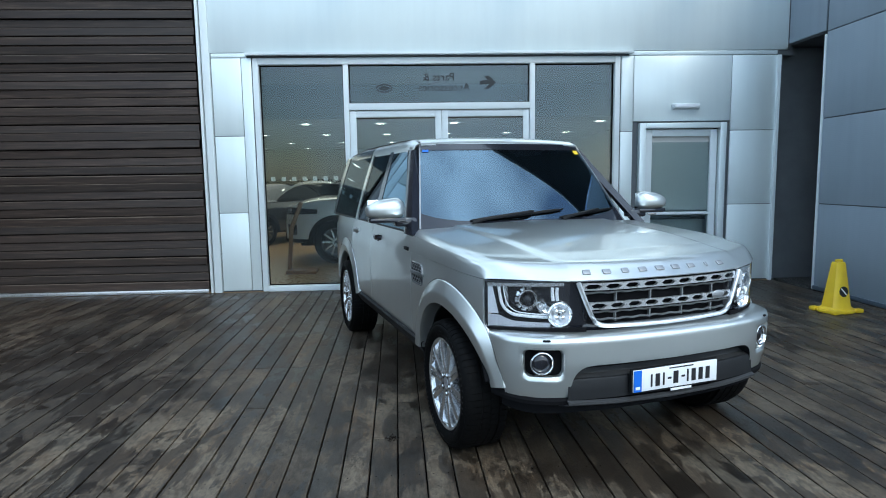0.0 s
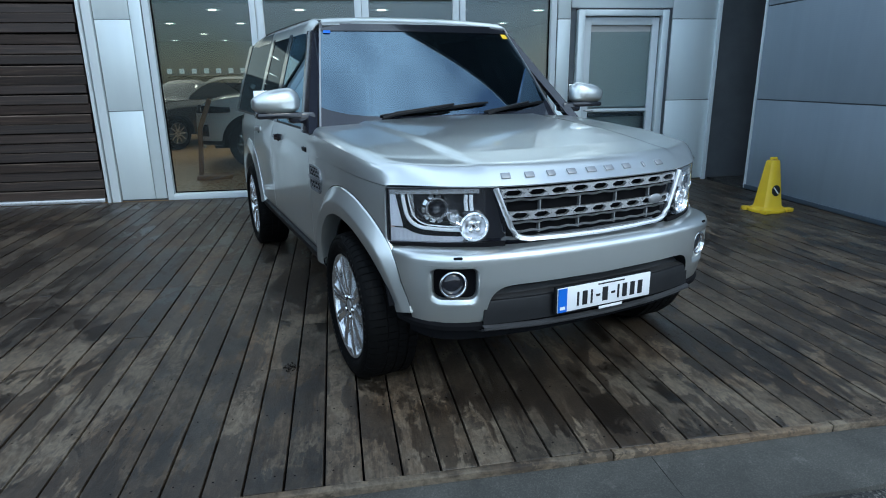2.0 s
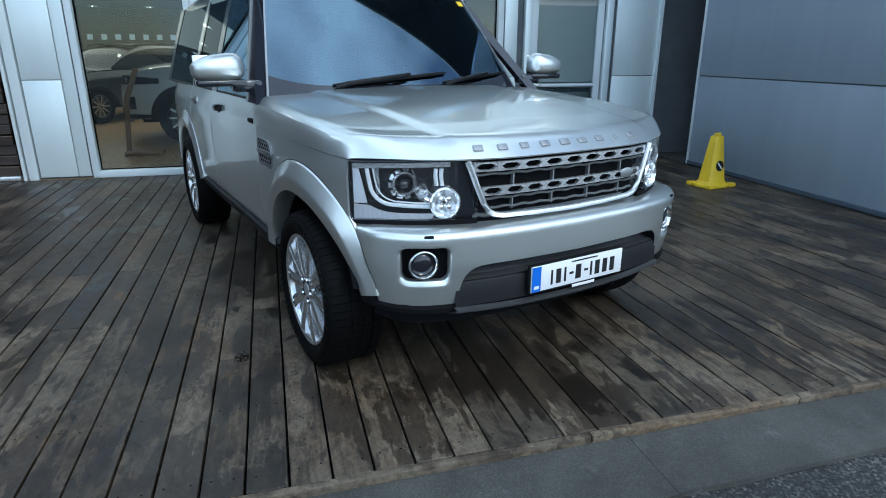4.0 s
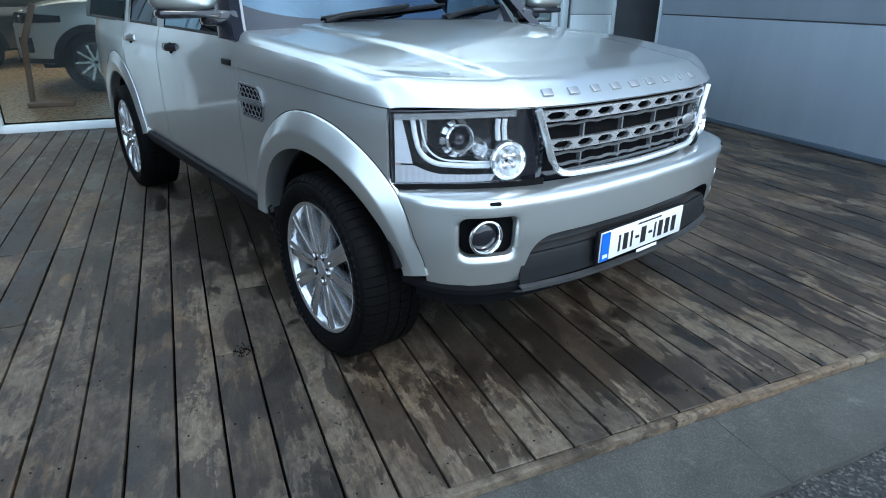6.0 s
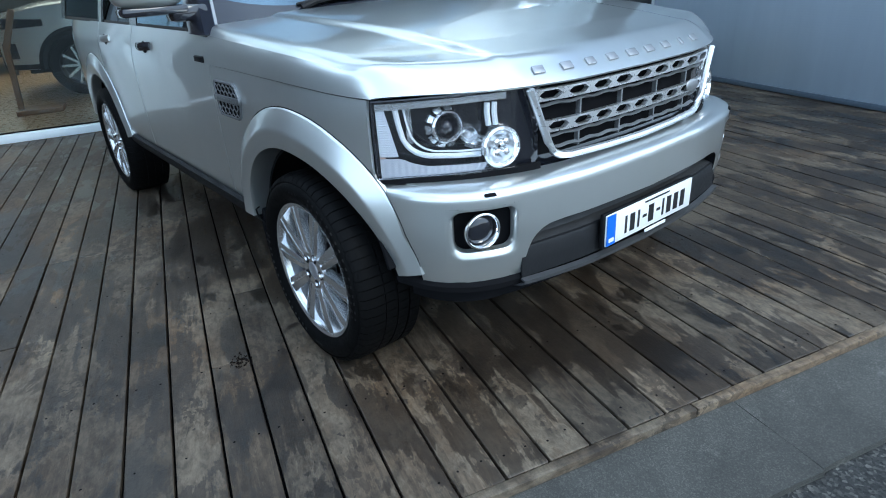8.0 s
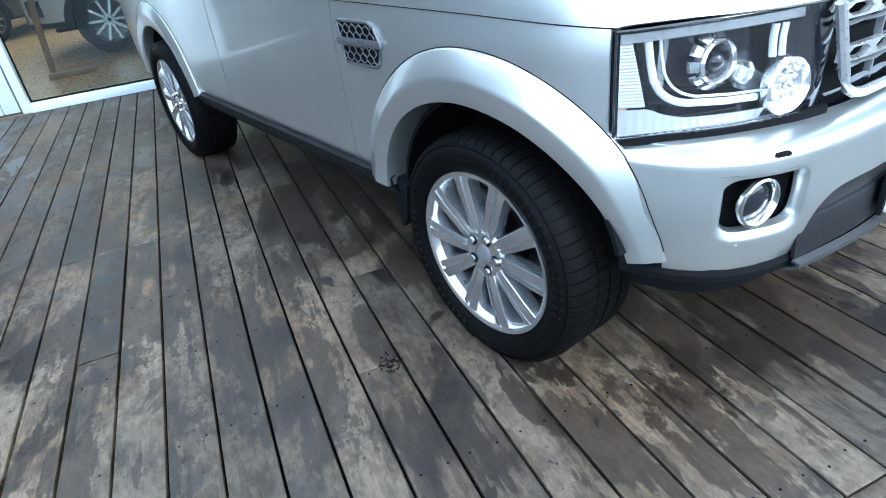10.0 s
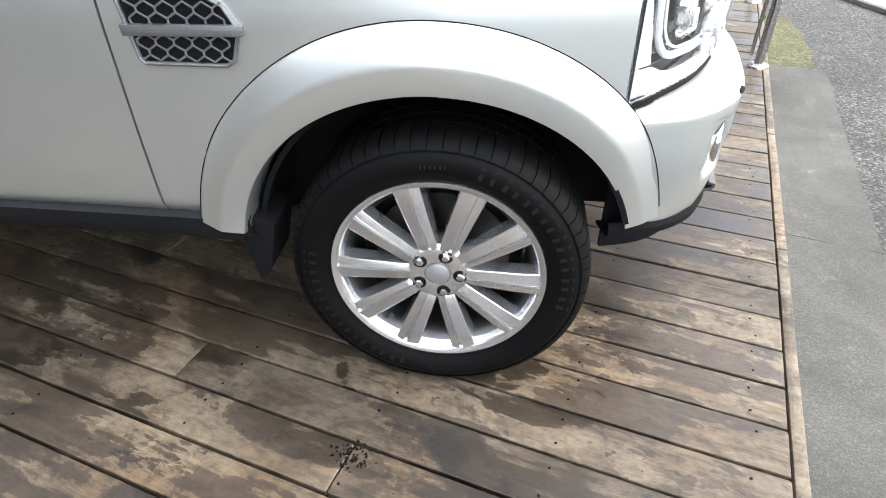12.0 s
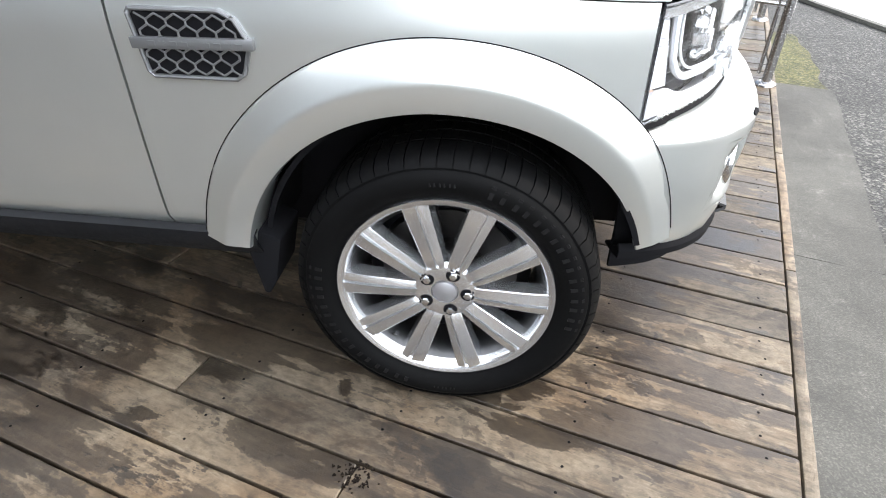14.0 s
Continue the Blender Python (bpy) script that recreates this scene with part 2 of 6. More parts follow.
GREY_PLASTIC = speckled("grained_grey_plastic", (0.034, 0.0345, 0.036), (0.045, 0.0455, 0.047), 9.0, 0.50, bump=0.3, Specular_IOR_Level=0.35)
INTAKE_BLACK = speckled("intake_panel_plastic", (0.0085, 0.009, 0.010), (0.012, 0.0125, 0.014), 9.0, 0.45, bump=0.3, Specular_IOR_Level=0.3)
DARK_ROOF = material("smoked_roof_glass", (0.030, 0.033, 0.037), 0.22, Coat_Weight=0.4)
VENT_GREY = material("vent_silver", (0.18, 0.185, 0.19), 0.36, 0.6)
MESH_DARK = material("vent_mesh_grey", (0.17, 0.172, 0.175), 0.4, 0.5)
BADGE = material("badge_silver", (0.34, 0.35, 0.36), 0.4, 0.6)
CAP_GREY = material("cap_grey", (0.36, 0.36, 0.37), 0.4, 0.7)
VOID = material("black_cavity", (0.006, 0.006, 0.007), 0.9, Specular_IOR_Level=0.1)
CHROME = material("bright_chrome", (0.74, 0.75, 0.76), 0.12, 1.0)
SATIN = speckled("satin_silver", (0.74, 0.75, 0.76), (0.68, 0.69, 0.70), 9.0, 0.30, 0.85, 0.0)
ALLOY = material("alloy_wheel", (0.70, 0.71, 0.72), 0.22, 0.92, Coat_Weight=0.5)
# alloy with the shade inside the wheel put into its dark colour
ALLOY_DARK = speckled("shaded_inner_alloy", (0.115, 0.115, 0.118), (0.07, 0.07, 0.07), 7.0, 0.36, 0.9, 0.05)
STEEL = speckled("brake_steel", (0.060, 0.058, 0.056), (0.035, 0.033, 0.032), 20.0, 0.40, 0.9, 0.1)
MESH_GREY = speckled("grille_grey", (0.34, 0.35, 0.36), (0.28, 0.29, 0.30), 10.0, 0.36, 0.7, 0.05)
CAR_GLASS = glass("car_glass", (0.33, 0.37, 0.39), 0.20, 0.0, (0.62, 0.83, 1.0))
DARK_GLASS = glass("privacy_glass", (0.07, 0.075, 0.085), 0.03, 0.0, (0.45, 0.50, 0.55))
LAMP_CHROME = material("lamp_bright_trim", (0.84, 0.86, 0.88), 0.10, 0.80)
LAMP_PRISM = material("lamp_prism_white", (0.74, 0.76, 0.82), 0.20, 0.45, Coat_Weight=0.6)
LENS = glass("lamp_lens", (0.97, 0.975, 0.98), 0.05)
SHOP_GLASS = glass("shop_glass", (0.78, 0.83, 0.83), 0.055, 0.0, (0.85, 0.96, 1.0))
LAMP_WHITE = material("lamp_reflector", (0.74, 0.76, 0.79), 0.14, 0.62)
LAMP_TUBE = material("lamp_light_guide", (0.76, 0.79, 0.82), 0.15)
AMBER = material("amber_marker", (0.50, 0.32, 0.24), 0.3)
SEAT = speckled("seat_leather", (0.05, 0.045, 0.04), (0.07, 0.06, 0.055), 8.0, 0.5, bump=0.2)
DASH = speckled("dash_plastic", (0.06, 0.062, 0.066), (0.08, 0.08, 0.085), 8.0, 0.55, bump=0.2)
PLATE_WHITE = material("plate_white", (0.80, 0.81, 0.82), 0.35)
PLATE_BLUE = material("plate_blue", (0.02, 0.14, 0.62), 0.35)
INK = material("black_ink", (0.012, 0.012, 0.014), 0.45)
YELLOW = speckled("yellow_plastic", (0.80, 0.56, 0.02), (0.72, 0.48, 0.02), 6.0, 0.42, bump=0.08)
STAINLESS = speckled("stainless_steel", (0.50, 0.50, 0.51), (0.42, 0.42, 0.43), 8.0, 0.22, 1.0, 0.02)
FRAME_WHITE = speckled("white_frame_paint", (0.70, 0.755, 0.77), (0.64, 0.695, 0.71), 1.5, 0.38, bump=0.04)
LAMP_GLOW = material("lamp_glow", (1, 1, 1), 0.5, Emission_Color=(1.0, 0.88, 0.68, 1), Emission_Strength=14.0)
BLACK_LEAF = speckled("dark_car_paint", (0.02, 0.022, 0.026), (0.03, 0.03, 0.034), 3.0, 0.2, bump=0.0, Coat_Weight=1.0)


def panel_paint(name, a, b, rough, ribs, metal=0.10):
    """Coated cladding with faint streaks of dirt, and fine ribs where asked for."""
    m = material(name, a, rough, metal)
    n = Nodes(m)
    at = n.place((1, 1, 1), local=False)
    streak = n.noise(n.place((6, 6, 0.5), local=False), 1.0, 5.0)
    cloud = n.noise(at, 0.9, 4.0)
    n.colour(n.mix(n.ramp(n.mix(0.5, streak, cloud), (0.35, 0.0), (0.65, 1.0)), a, b))
    if ribs:
        w = n.add("ShaderNodeTexWave", Scale=ribs, Distortion=0.0)
        w.wave_type, w.bands_direction = "BANDS", "Z"
        n.link(at, w.inputs["Vector"])
        n.bump(w.outputs["Fac"], 0.07, 0.004)
    else:
        n.bump(n.noise(at, 260.0), 0.05, 0.001)
    return m


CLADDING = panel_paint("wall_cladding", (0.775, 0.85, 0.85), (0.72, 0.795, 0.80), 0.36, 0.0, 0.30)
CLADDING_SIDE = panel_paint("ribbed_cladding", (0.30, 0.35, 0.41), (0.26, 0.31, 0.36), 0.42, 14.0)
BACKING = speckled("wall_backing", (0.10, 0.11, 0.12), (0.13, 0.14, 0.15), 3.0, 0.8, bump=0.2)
PLASTER = speckled("inner_plaster", (0.62, 0.61, 0.58), (0.56, 0.55, 0.53), 1.0, 0.7, bump=0.1)
INNER_DARK = speckled("inner_grey_lining", (0.16, 0.17, 0.175), (0.12, 0.13, 0.135), 0.8, 0.7, bump=0.1)
INNER_FLOOR = speckled("beige_floor_tile", (0.40, 0.255, 0.125), (0.35, 0.22, 0.105), 1.4, 0.28, bump=0.03)


def deck_wood(name, dark, lift=1.0, along="Y"):
    """Weathered softwood decking: grain along the board, worn patches, wet stains, specks, painted shade at the left
    back.
    """
    m = material(name, (0.2, 0.18, 0.15), 0.6, Specular_IOR_Level=0.42)
    n = Nodes(m)
    info = n.add("ShaderNodeObjectInfo")
    off = n.add("ShaderNodeVectorMath")
    off.operation = "SCALE"
    off.inputs[0].default_value = (37.0, 91.0, 13.0)
    n.link(info.outputs["Random"], off.inputs["Scale"])
    at = n.place(local=False)
    stretch = lambda across, length: (across, length, across) if along == "Y" else (length, across, across)
    grain = n.noise(n.place(stretch(26, 1.3), local=False, shift=off.outputs[0]), 2.2, 8.0, 0.65, 0.6)
    fibre = n.noise(n.place(stretch(160, 6), local=False, shift=off.outputs[0]), 1.0, 4.0, 0.75)
    wear = n.mix(0.35, n.noise(n.place(stretch(2.0, 1.1), local=False), 1.5, 9.0, 0.70, 0.5), n.noise(n.place(stretch(3.4, 1.3), local=False, shift=off.outputs[0]), 2.8, 9.0, 0.72, 0.5))
    wet = n.noise(n.place(stretch(2.2, 1.0), local=False, shift=off.outputs[0]), 2.3, 8.0, 0.62, 0.4)
    fine = n.noise(at, 75.0, 4.0, 0.7)
    mid = n.noise(n.place((1.6, 0.8, 1.6), local=False), 22.0, 5.0, 0.7, 0.3)
    blot = n.noise(at, 0.55, 4.0, 0.6, 0.6)
    base = n.ramp(grain, (0.26, (0.040, 0.032, 0.024)), (0.45, (0.088, 0.071, 0.053)), (0.60, (0.125, 0.103, 0.078)), (0.80, (0.175, 0.146, 0.112)))
    grey = n.mix(n.ramp(wear, (0.475, 0.0), (0.515, 0.9)), base, n.ramp(fibre, (0.20, (0.125, 0.109, 0.087)), (0.80, (0.178, 0.158, 0.128))))
    warm = n.mix(n.ramp(n.noise(at, 1.7, 4.0), (0.48, 0.0), (0.68, 0.4)), grey, (0.165, 0.108, 0.058))
    flecked = n.mix(1.0, warm, n.ramp(mid, (0.36, 0.60), (0.50, 1.0), (0.66, 1.40)), "MULTIPLY")
    scuff = n.noise(n.place(stretch(11, 2.0), local=False, shift=off.outputs[0]), 3.4, 9.0, 0.78, 0.9)
    flecked = n.mix(n.ramp(scuff, (0.575, 0.0), (0.605, 0.42)), flecked, (0.240, 0.218, 0.180))
    spots = n.mix(n.ramp(fine, (0.65, 0.0), (0.70, 0.75)), flecked, (0.018, 0.015, 0.012))
    stain = n.ramp(n.mix(0.20, wet, mid), (0.548, 0.0), (0.562, 1.0))
    drop = n.noise(n.place((1.0, 0.8, 1.0), local=False), 30.0, 2.0, 0.5)
    where = n.noise(at, 2.6, 3.0)
    drops = n.mix(1.0, n.ramp(drop, (0.64, 0.0), (0.665, 0.85)), n.ramp(where, (0.46, 0.0), (0.58, 1.0)), "MULTIPLY")
    spots = n.mix(drops, spots, (0.030, 0.025, 0.021))
    patchy = n.ramp(n.noise(at, 0.8, 3.0), (0.40, 0.30), (0.52, 1.0))
    stain = n.mix(1.0, n.mix(1.0, stain, patchy, "MULTIPLY"), 1.0 if along == "Y" else 0.15, "MULTIPLY")
    pool = n.noise(n.place((1.7, 0.9, 1.7), local=False), 1.5, 8.0, 0.62, 0.3)
    pooled = n.ramp(n.mix(0.22, pool, n.noise(n.place(stretch(30, 2.5), local=False, shift=off.outputs[0]), 1.0, 3.0)), (0.500, 0.0), (0.512, 0.95))
    pooled = n.mix(1.0, pooled, 1.0 if along == "Y" else 0.15, "MULTIPLY")
    spots = n.mix(pooled, spots, n.mix(0.78, spots, (0.026, 0.0195, 0.0148)))
    blotch = n.ramp(n.noise(n.place((1.5, 0.8, 1.5), local=False), 7.5, 8.0, 0.68, 0.4), (0.515, 0.0), (0.535, 1.0))
    among = n.ramp(n.noise(at, 1.3, 4.0, 0.6), (0.44, 0.0), (0.54, 1.0))
    spots = n.mix(n.mix(1.0, blotch, among, "MULTIPLY"), spots, n.mix(0.62, spots, (0.024, 0.0185, 0.0145)))
    wet_and_shade = n.mix(stain, spots, n.mix(0.80, spots, (0.013, 0.011, 0.010)))
    # shade over the deck's left back, painted as a ragged dark brown zone
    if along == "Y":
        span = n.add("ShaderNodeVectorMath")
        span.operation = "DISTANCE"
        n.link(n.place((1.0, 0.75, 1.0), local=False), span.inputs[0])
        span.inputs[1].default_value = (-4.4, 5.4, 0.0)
        shade_reach = n.add("ShaderNodeMath")
        shade_reach.operation = "ADD"
        n.link(span.outputs["Value"], shade_reach.inputs[0])
        n.link(n.ramp(n.noise(at, 0.9, 6.0, 0.65, 0.5), (0.25, 0.0), (0.75, 1.0)), shade_reach.inputs[1])
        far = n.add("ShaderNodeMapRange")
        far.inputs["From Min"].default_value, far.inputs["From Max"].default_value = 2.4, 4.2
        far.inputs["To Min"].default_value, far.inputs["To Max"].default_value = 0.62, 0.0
        n.link(shade_reach.outputs[0], far.inputs["Value"])
        wet_and_shade = n.mix(far.outputs[0], wet_and_shade, n.mix(0.35, (0.030, 0.0185, 0.013), wet_and_shade))
    tone = n.ramp(info.outputs["Random"], (0.0, 0.62 * lift), (1.0, 1.24 * lift))
    tone = n.mix(1.0, tone, (1.10, 1.0, 0.87), "MULTIPLY")
    n.colour(n.mix(1.0, n.mix(n.ramp(blot, (0.46, 0.0), (0.58, dark)), wet_and_shade, n.mix(0.55, wet_and_shade, (0.020, 0.015, 0.012))), tone, "MULTIPLY"))
    n.rough(n.mix(stain, n.mix(pooled, 0.62, 0.46), 0.34))
    n.bump(n.mix(0.5, n.mix(0.6, grain, fibre), fine), 0.5, 0.004)
    return m


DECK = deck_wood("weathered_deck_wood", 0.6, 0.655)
DECK_DARK = deck_wood("trim_deck_wood", 0.2, 0.80, "X")
SLAT_WOOD = material("dark_stained_slat_wood", (0.06, 0.04, 0.03), 0.6)
sn = Nodes(SLAT_WOOD)
s_info = sn.add("ShaderNodeObjectInfo")
s_off = sn.add("ShaderNodeVectorMath")
s_off.operation = "SCALE"
s_off.inputs[0].default_value = (61.0, 17.0, 43.0)
sn.link(s_info.outputs["Random"], s_off.inputs["Scale"])
s_grain = sn.noise(sn.place((1.2, 20, 30), local=False, shift=s_off.outputs[0]), 1.6, 7.0, 0.65, 0.5)
sn.colour(sn.mix(1.0, sn.ramp(s_grain, (0.3, (0.0105, 0.0066, 0.0048)), (0.55, (0.032, 0.0200, 0.0145)), (0.8, (0.095, 0.068, 0.051))), sn.ramp(s_info.outputs["Random"], (0.0, 0.65), (1.0, 1.25)), "MULTIPLY"))
sn.bump(s_grain, 0.4, 0.004)


# paler tone for the slats' top edges, light from above put into colour
SLAT_EDGE = speckled("lit_slat_edge", (0.15, 0.118, 0.095), (0.055, 0.039, 0.031), 3.0, 0.7, bump=0.3)


def stony(name, a, b, c, grain, bump):
    """Asphalt or concrete: stones of several greys, stains and cracks of tone."""
    m = material(name, a, 0.85)
    n = Nodes(m)
    at = n.place(local=False)
    v = n.add("ShaderNodeTexVoronoi", Scale=grain)
    n.link(at, v.inputs["Vector"])
    stones = n.ramp(v.outputs["Color"], (0.1, a), (0.6, b), (0.95, c))
    dirt = n.ramp(n.noise(at, 1.6, 6.0, 0.65, 0.5), (0.36, 0.55), (0.66, 1.25))
    spot = n.ramp(n.noise(at, 7.0, 5.0, 0.7, 0.4), (0.60, 1.0), (0.70, 1.7))
    n.colour(n.mix(1.0, n.mix(1.0, stones, dirt, "MULTIPLY"), spot, "MULTIPLY"))
    n.bump(n.mix(0.5, v.outputs["Distance"], n.noise(at, grain * 0.7, 4.0)), bump, 0.006)
    return m


ASPHALT = stony("asphalt", (0.008, 0.0085, 0.008), (0.030, 0.0305, 0.0285), (0.130, 0.126, 0.112), 100.0, 1.0)
CONCRETE = stony("old_concrete", (0.042, 0.0415, 0.036), (0.056, 0.0555, 0.0485), (0.090, 0.087, 0.076), 260.0, 0.25)
MOSS = stony("mossy_gravel", (0.014, 0.019, 0.003), (0.060, 0.060, 0.012), (0.125, 0.112, 0.052), 80.0, 1.0)
PALE_ROAD = stony("pale_road", (0.30, 0.29, 0.27), (0.36, 0.35, 0.33), (0.42, 0.41, 0.39), 60.0, 0.3)

# ---- the place: ground, deck, building ----
WALL_Y, SIDE_X = 8.83, 5.40
EDGE_TILT = 0.037  # the deck's front edge leaves the wall's line by this much


def edge_y(x):
    return 2.803 + EDGE_TILT * (x - 0.3)


ground_bm = sheet(lambda u, v: Vector((u, v, -0.05 + 0.006 * noise.noise(Vector((u * 0.7, v * 0.7, 0))) * (abs(u) < 14 and abs(v) < 14))),
                  [-400, -60, -20] + spread(-12, 14, 52) + [24, 60, 400], [-400, -60, -20] + spread(-8, 12, 40) + [24, 60, 400], out=(0, 0, 1))
setting("ground", ground_bm, ASPHALT, "worn grey asphalt yard in front of the deck", "ground", 60)


def strip(name, x0, x1, ya, yb, z, thick, mat, label, category, n=12, wobble=0.012):
    """A flat slab along the deck's edge, with slightly ragged sides."""
    def at(u, v):
        x = x0 + (x1 - x0) * u
        y = ya(x) + (yb(x) - ya(x)) * v + wobble * noise.noise(Vector((x * 3.1, v * 9.0, 2.0)))
        return Vector((x, y, z + 0.003 * noise.noise(Vector((x * 2, v * 3, 5)))))
    return setting(name, sheet(at, spread(0, 1, n * 3), spread(0, 1, 4), thick=thick, out=(0, 0, 1)), mat, label, category, 50)


kerb = thing("pavement", pose(0, 0, 0), "old grey concrete strip beside the timber deck", "pavement", "", "structure")
cuts = [-9.0, -6.2, -3.4, -0.7, 1.46, 3.47]
for i in range(len(cuts) - 1):
    def at(u, v, a=cuts[i] + 0.0015, b=cuts[i + 1] - 0.0015, i=i):
        x = a + (b - a) * u
        y = edge_y(x) - 0.020 - 0.335 * v + (0.014 * noise.noise(Vector((x * 3.7, i * 3.3, 1.0))) if v > 0.5 else 0)
        return Vector((x, y, -0.028 + 0.004 * noise.noise(Vector((x * 1.7, v * 2, i * 7.0)))))
    part("concrete_slab", sheet(at, spread(0, 1, 24), spread(0, 1, 5), thick=0.08, out=(0, 0, 1)), CONCRETE, kerb, "", 50)
strip("mossy_verge", 3.485, 4.75, lambda x: edge_y(x) - 0.03, lambda x: 2.60 + 0.20 * ((x - 3.48) / 1.27) ** 2, -0.040, 0.02, MOSS, "mossy green gravel verge past the concrete strip", "verge", 22, 0.09)
setting("road", sheet(lambda u, v: Vector((5.04 + 0.81 * u + 0.585 * v, 2.0 + 0.585 * u - 0.81 * v, -0.022)), spread(-1.5, 60, 60), [0.06, 0.5, 2, 5], thick=0.03, out=(0, 0, 1)), PALE_ROAD, "pale sunlit concrete apron beyond the verge", "road", 0)
setting("road_kerb", sheet(lambda u, v: Vector((5.04 + 0.81 * u + 0.585 * v, 2.0 + 0.585 * u - 0.81 * v, -0.014 + 0.003 * noise.noise(Vector((u * 3, v, 0))))), spread(-1.5, 60, 90), [0.0, 0.055], thick=0.03, out=(0, 0, 1)), CONCRETE, "dark low kerb of the pale apron", "kerb", 0)

# deck boards, side by side, with a dark bed under the joints
setting("deck_bed", sheet(lambda u, v: Vector((u, v if v > 3 else edge_y(u) + 0.01, -0.034)), [-9.0, -4.0, 0.0, SIDE_X], [2.0, 6.0, WALL_Y], thick=0.012, out=(0, 0, 1)), VOID, "black bed under the deck's joints", "deck bed")
deck = thing("deck", pose(0, 3.5, 0, 0, 0, 1.7), "weathered grey brown timber deck with wet stains", "deck", "", "structure")
PITCH, SHIFT = 0.1484, -0.0094
rng = random.Random(4)


def plank(length, width, thick=0.026, wavy=0.0, seed=0):
    bm = bmesh.new()
    box(bm, (0, 0, -thick / 2), (width, length, thick), 0.003)
    return bm


boards = []
for k in range(-60, 37):
    x = PITCH * (k + 0.5) + SHIFT
    y0, y1 = edge_y(x) + 0.018 - 3.5 - 0.0297 * x, WALL_Y - 0.012 - 3.5 - 0.0297 * x
    joints = [0.318] if k == -1 else sorted(rng.sample([0.9, 1.35, 1.8, 2.5, 3.2, 3.9, 4.4], rng.choice((1, 1, 2))))
    joints = [j for j in joints if y0 + 0.4 < j < y1 - 0.4] if k != -1 else [0.318, 3.9]
    stops = [y0] + joints + [y1]
    for a, b in zip(stops[:-1], stops[1:]):
        boards.append((x, a + 0.002, b - 0.002))

# trim board along the deck's edge
trim = thing("trim", pose(0.3, edge_y(0.3) - 0.002, 0, 0, 0, math.degrees(math.atan(EDGE_TILT))), "worn timber edging board along the deck", "trim", "", "structure")
for a, b in ((-9.0, -4.4), (-4.4, -1.6), (-1.6, 1.3), (1.3, 2.31), (2.31, SIDE_X)):
    bm = boxes(((0, 0, 0), (b - a - 0.006, 0.034, 0.06), 0.004))
    bmesh.ops.subdivide_edges(bm, edges=[e for e in bm.edges if abs(e.verts[0].co.x - e.verts[1].co.x) > 0.3], cuts=16)
    for v in bm.verts:
        v.co.y += 0.004 * noise.noise(Vector((v.co.x * 2.5 + a, 3, 1)))
        v.co.z += 0.003 * noise.noise(Vector((v.co.x * 3.5 + a, 7, 1)))
    ob = part("edging_board", bm, DECK_DARK, trim)
    ob.location = ((a + b) / 2 - 0.3, 0, -0.028)


# front wall of the showroom, with the big glazing and a side door
GLAZE = (-2.05, 3.01, 3.21)   # x, x, top
DOOR = (3.285, 4.53, 2.275)
wall = setting("wall_north", boxes(
    ((-2.40, WALL_Y + 0.17, 1.6), (0.70, 0.28, 3.2), 0.0), ((1.37, WALL_Y + 0.17, 4.4), (8.24, 0.28, 2.4), 0.0),
    ((3.15, WALL_Y + 0.17, 1.6), (0.26, 0.28, 3.2), 0.0), ((3.90, WALL_Y + 0.17, 2.745), (1.24, 0.28, 0.91), 0.0),
    ((4.93, WALL_Y + 0.17, 1.6), (0.83, 0.28, 3.2), 0.0)), BACKING, "pale blue grey metal panel front wall", "wall")


def cladding(parent, mat, x0, x1, z0, z1, gap=0.004, depth=0.028):
    ob = part("panel", boxes((((x0 + x1) / 2, WALL_Y + depth / 2 - 0.002, (z0 + z1) / 2), (x1 - x0 - 2 * gap, depth, z1 - z0 - 2 * gap), 0.004)), mat, parent)
    return ob


LEVELS = [0.02, 1.115, 2.165, 3.205]
for a, b in zip(LEVELS[:-1], LEVELS[1:]):
    cladding(wall, CLADDING, -2.60, -2.20, a, b)
    cladding(wall, CLADDING, 4.60, 5.25, a, b)
    if b > 2.3:
        cladding(wall, CLADDING, 3.20, 4.60, 2.30, b)
    cladding(wall, CLADDING, 3.02, 3.20, a, b)
cladding(wall, CLADDING, -2.20, -2.06, 0.02, 3.205)
for a, b in ((-2.62, 5.25),):
    cladding(wall, CLADDING, a, 5.398, 3.27, 5.6)
cladding(wall, CLADDING, -2.60, -2.12, 3.205, 3.27)
cladding(wall, CLADDING, 3.13, 5.25, 3.205, 3.27)
part("corner_trim", boxes(((-2.66, WALL_Y + 0.02, 2.8), (0.10, 0.10, 5.6), 0.006)), FRAME_WHITE, wall)
part("corner_trim", boxes(((-2.745, WALL_Y + 0.00, 2.8), (0.035, 0.09, 5.6), 0.006)), FRAME_WHITE, wall)
part("corner_bead", boxes(((5.27, WALL_Y - 0.005, 1.6), (0.05, 0.05, 3.2), 0.006)), FRAME_WHITE, wall)
part("flashing", boxes(((0.52, WALL_Y - 0.03, 3.245), (5.30, 0.09, 0.035), 0.006)), FRAME_WHITE, wall)


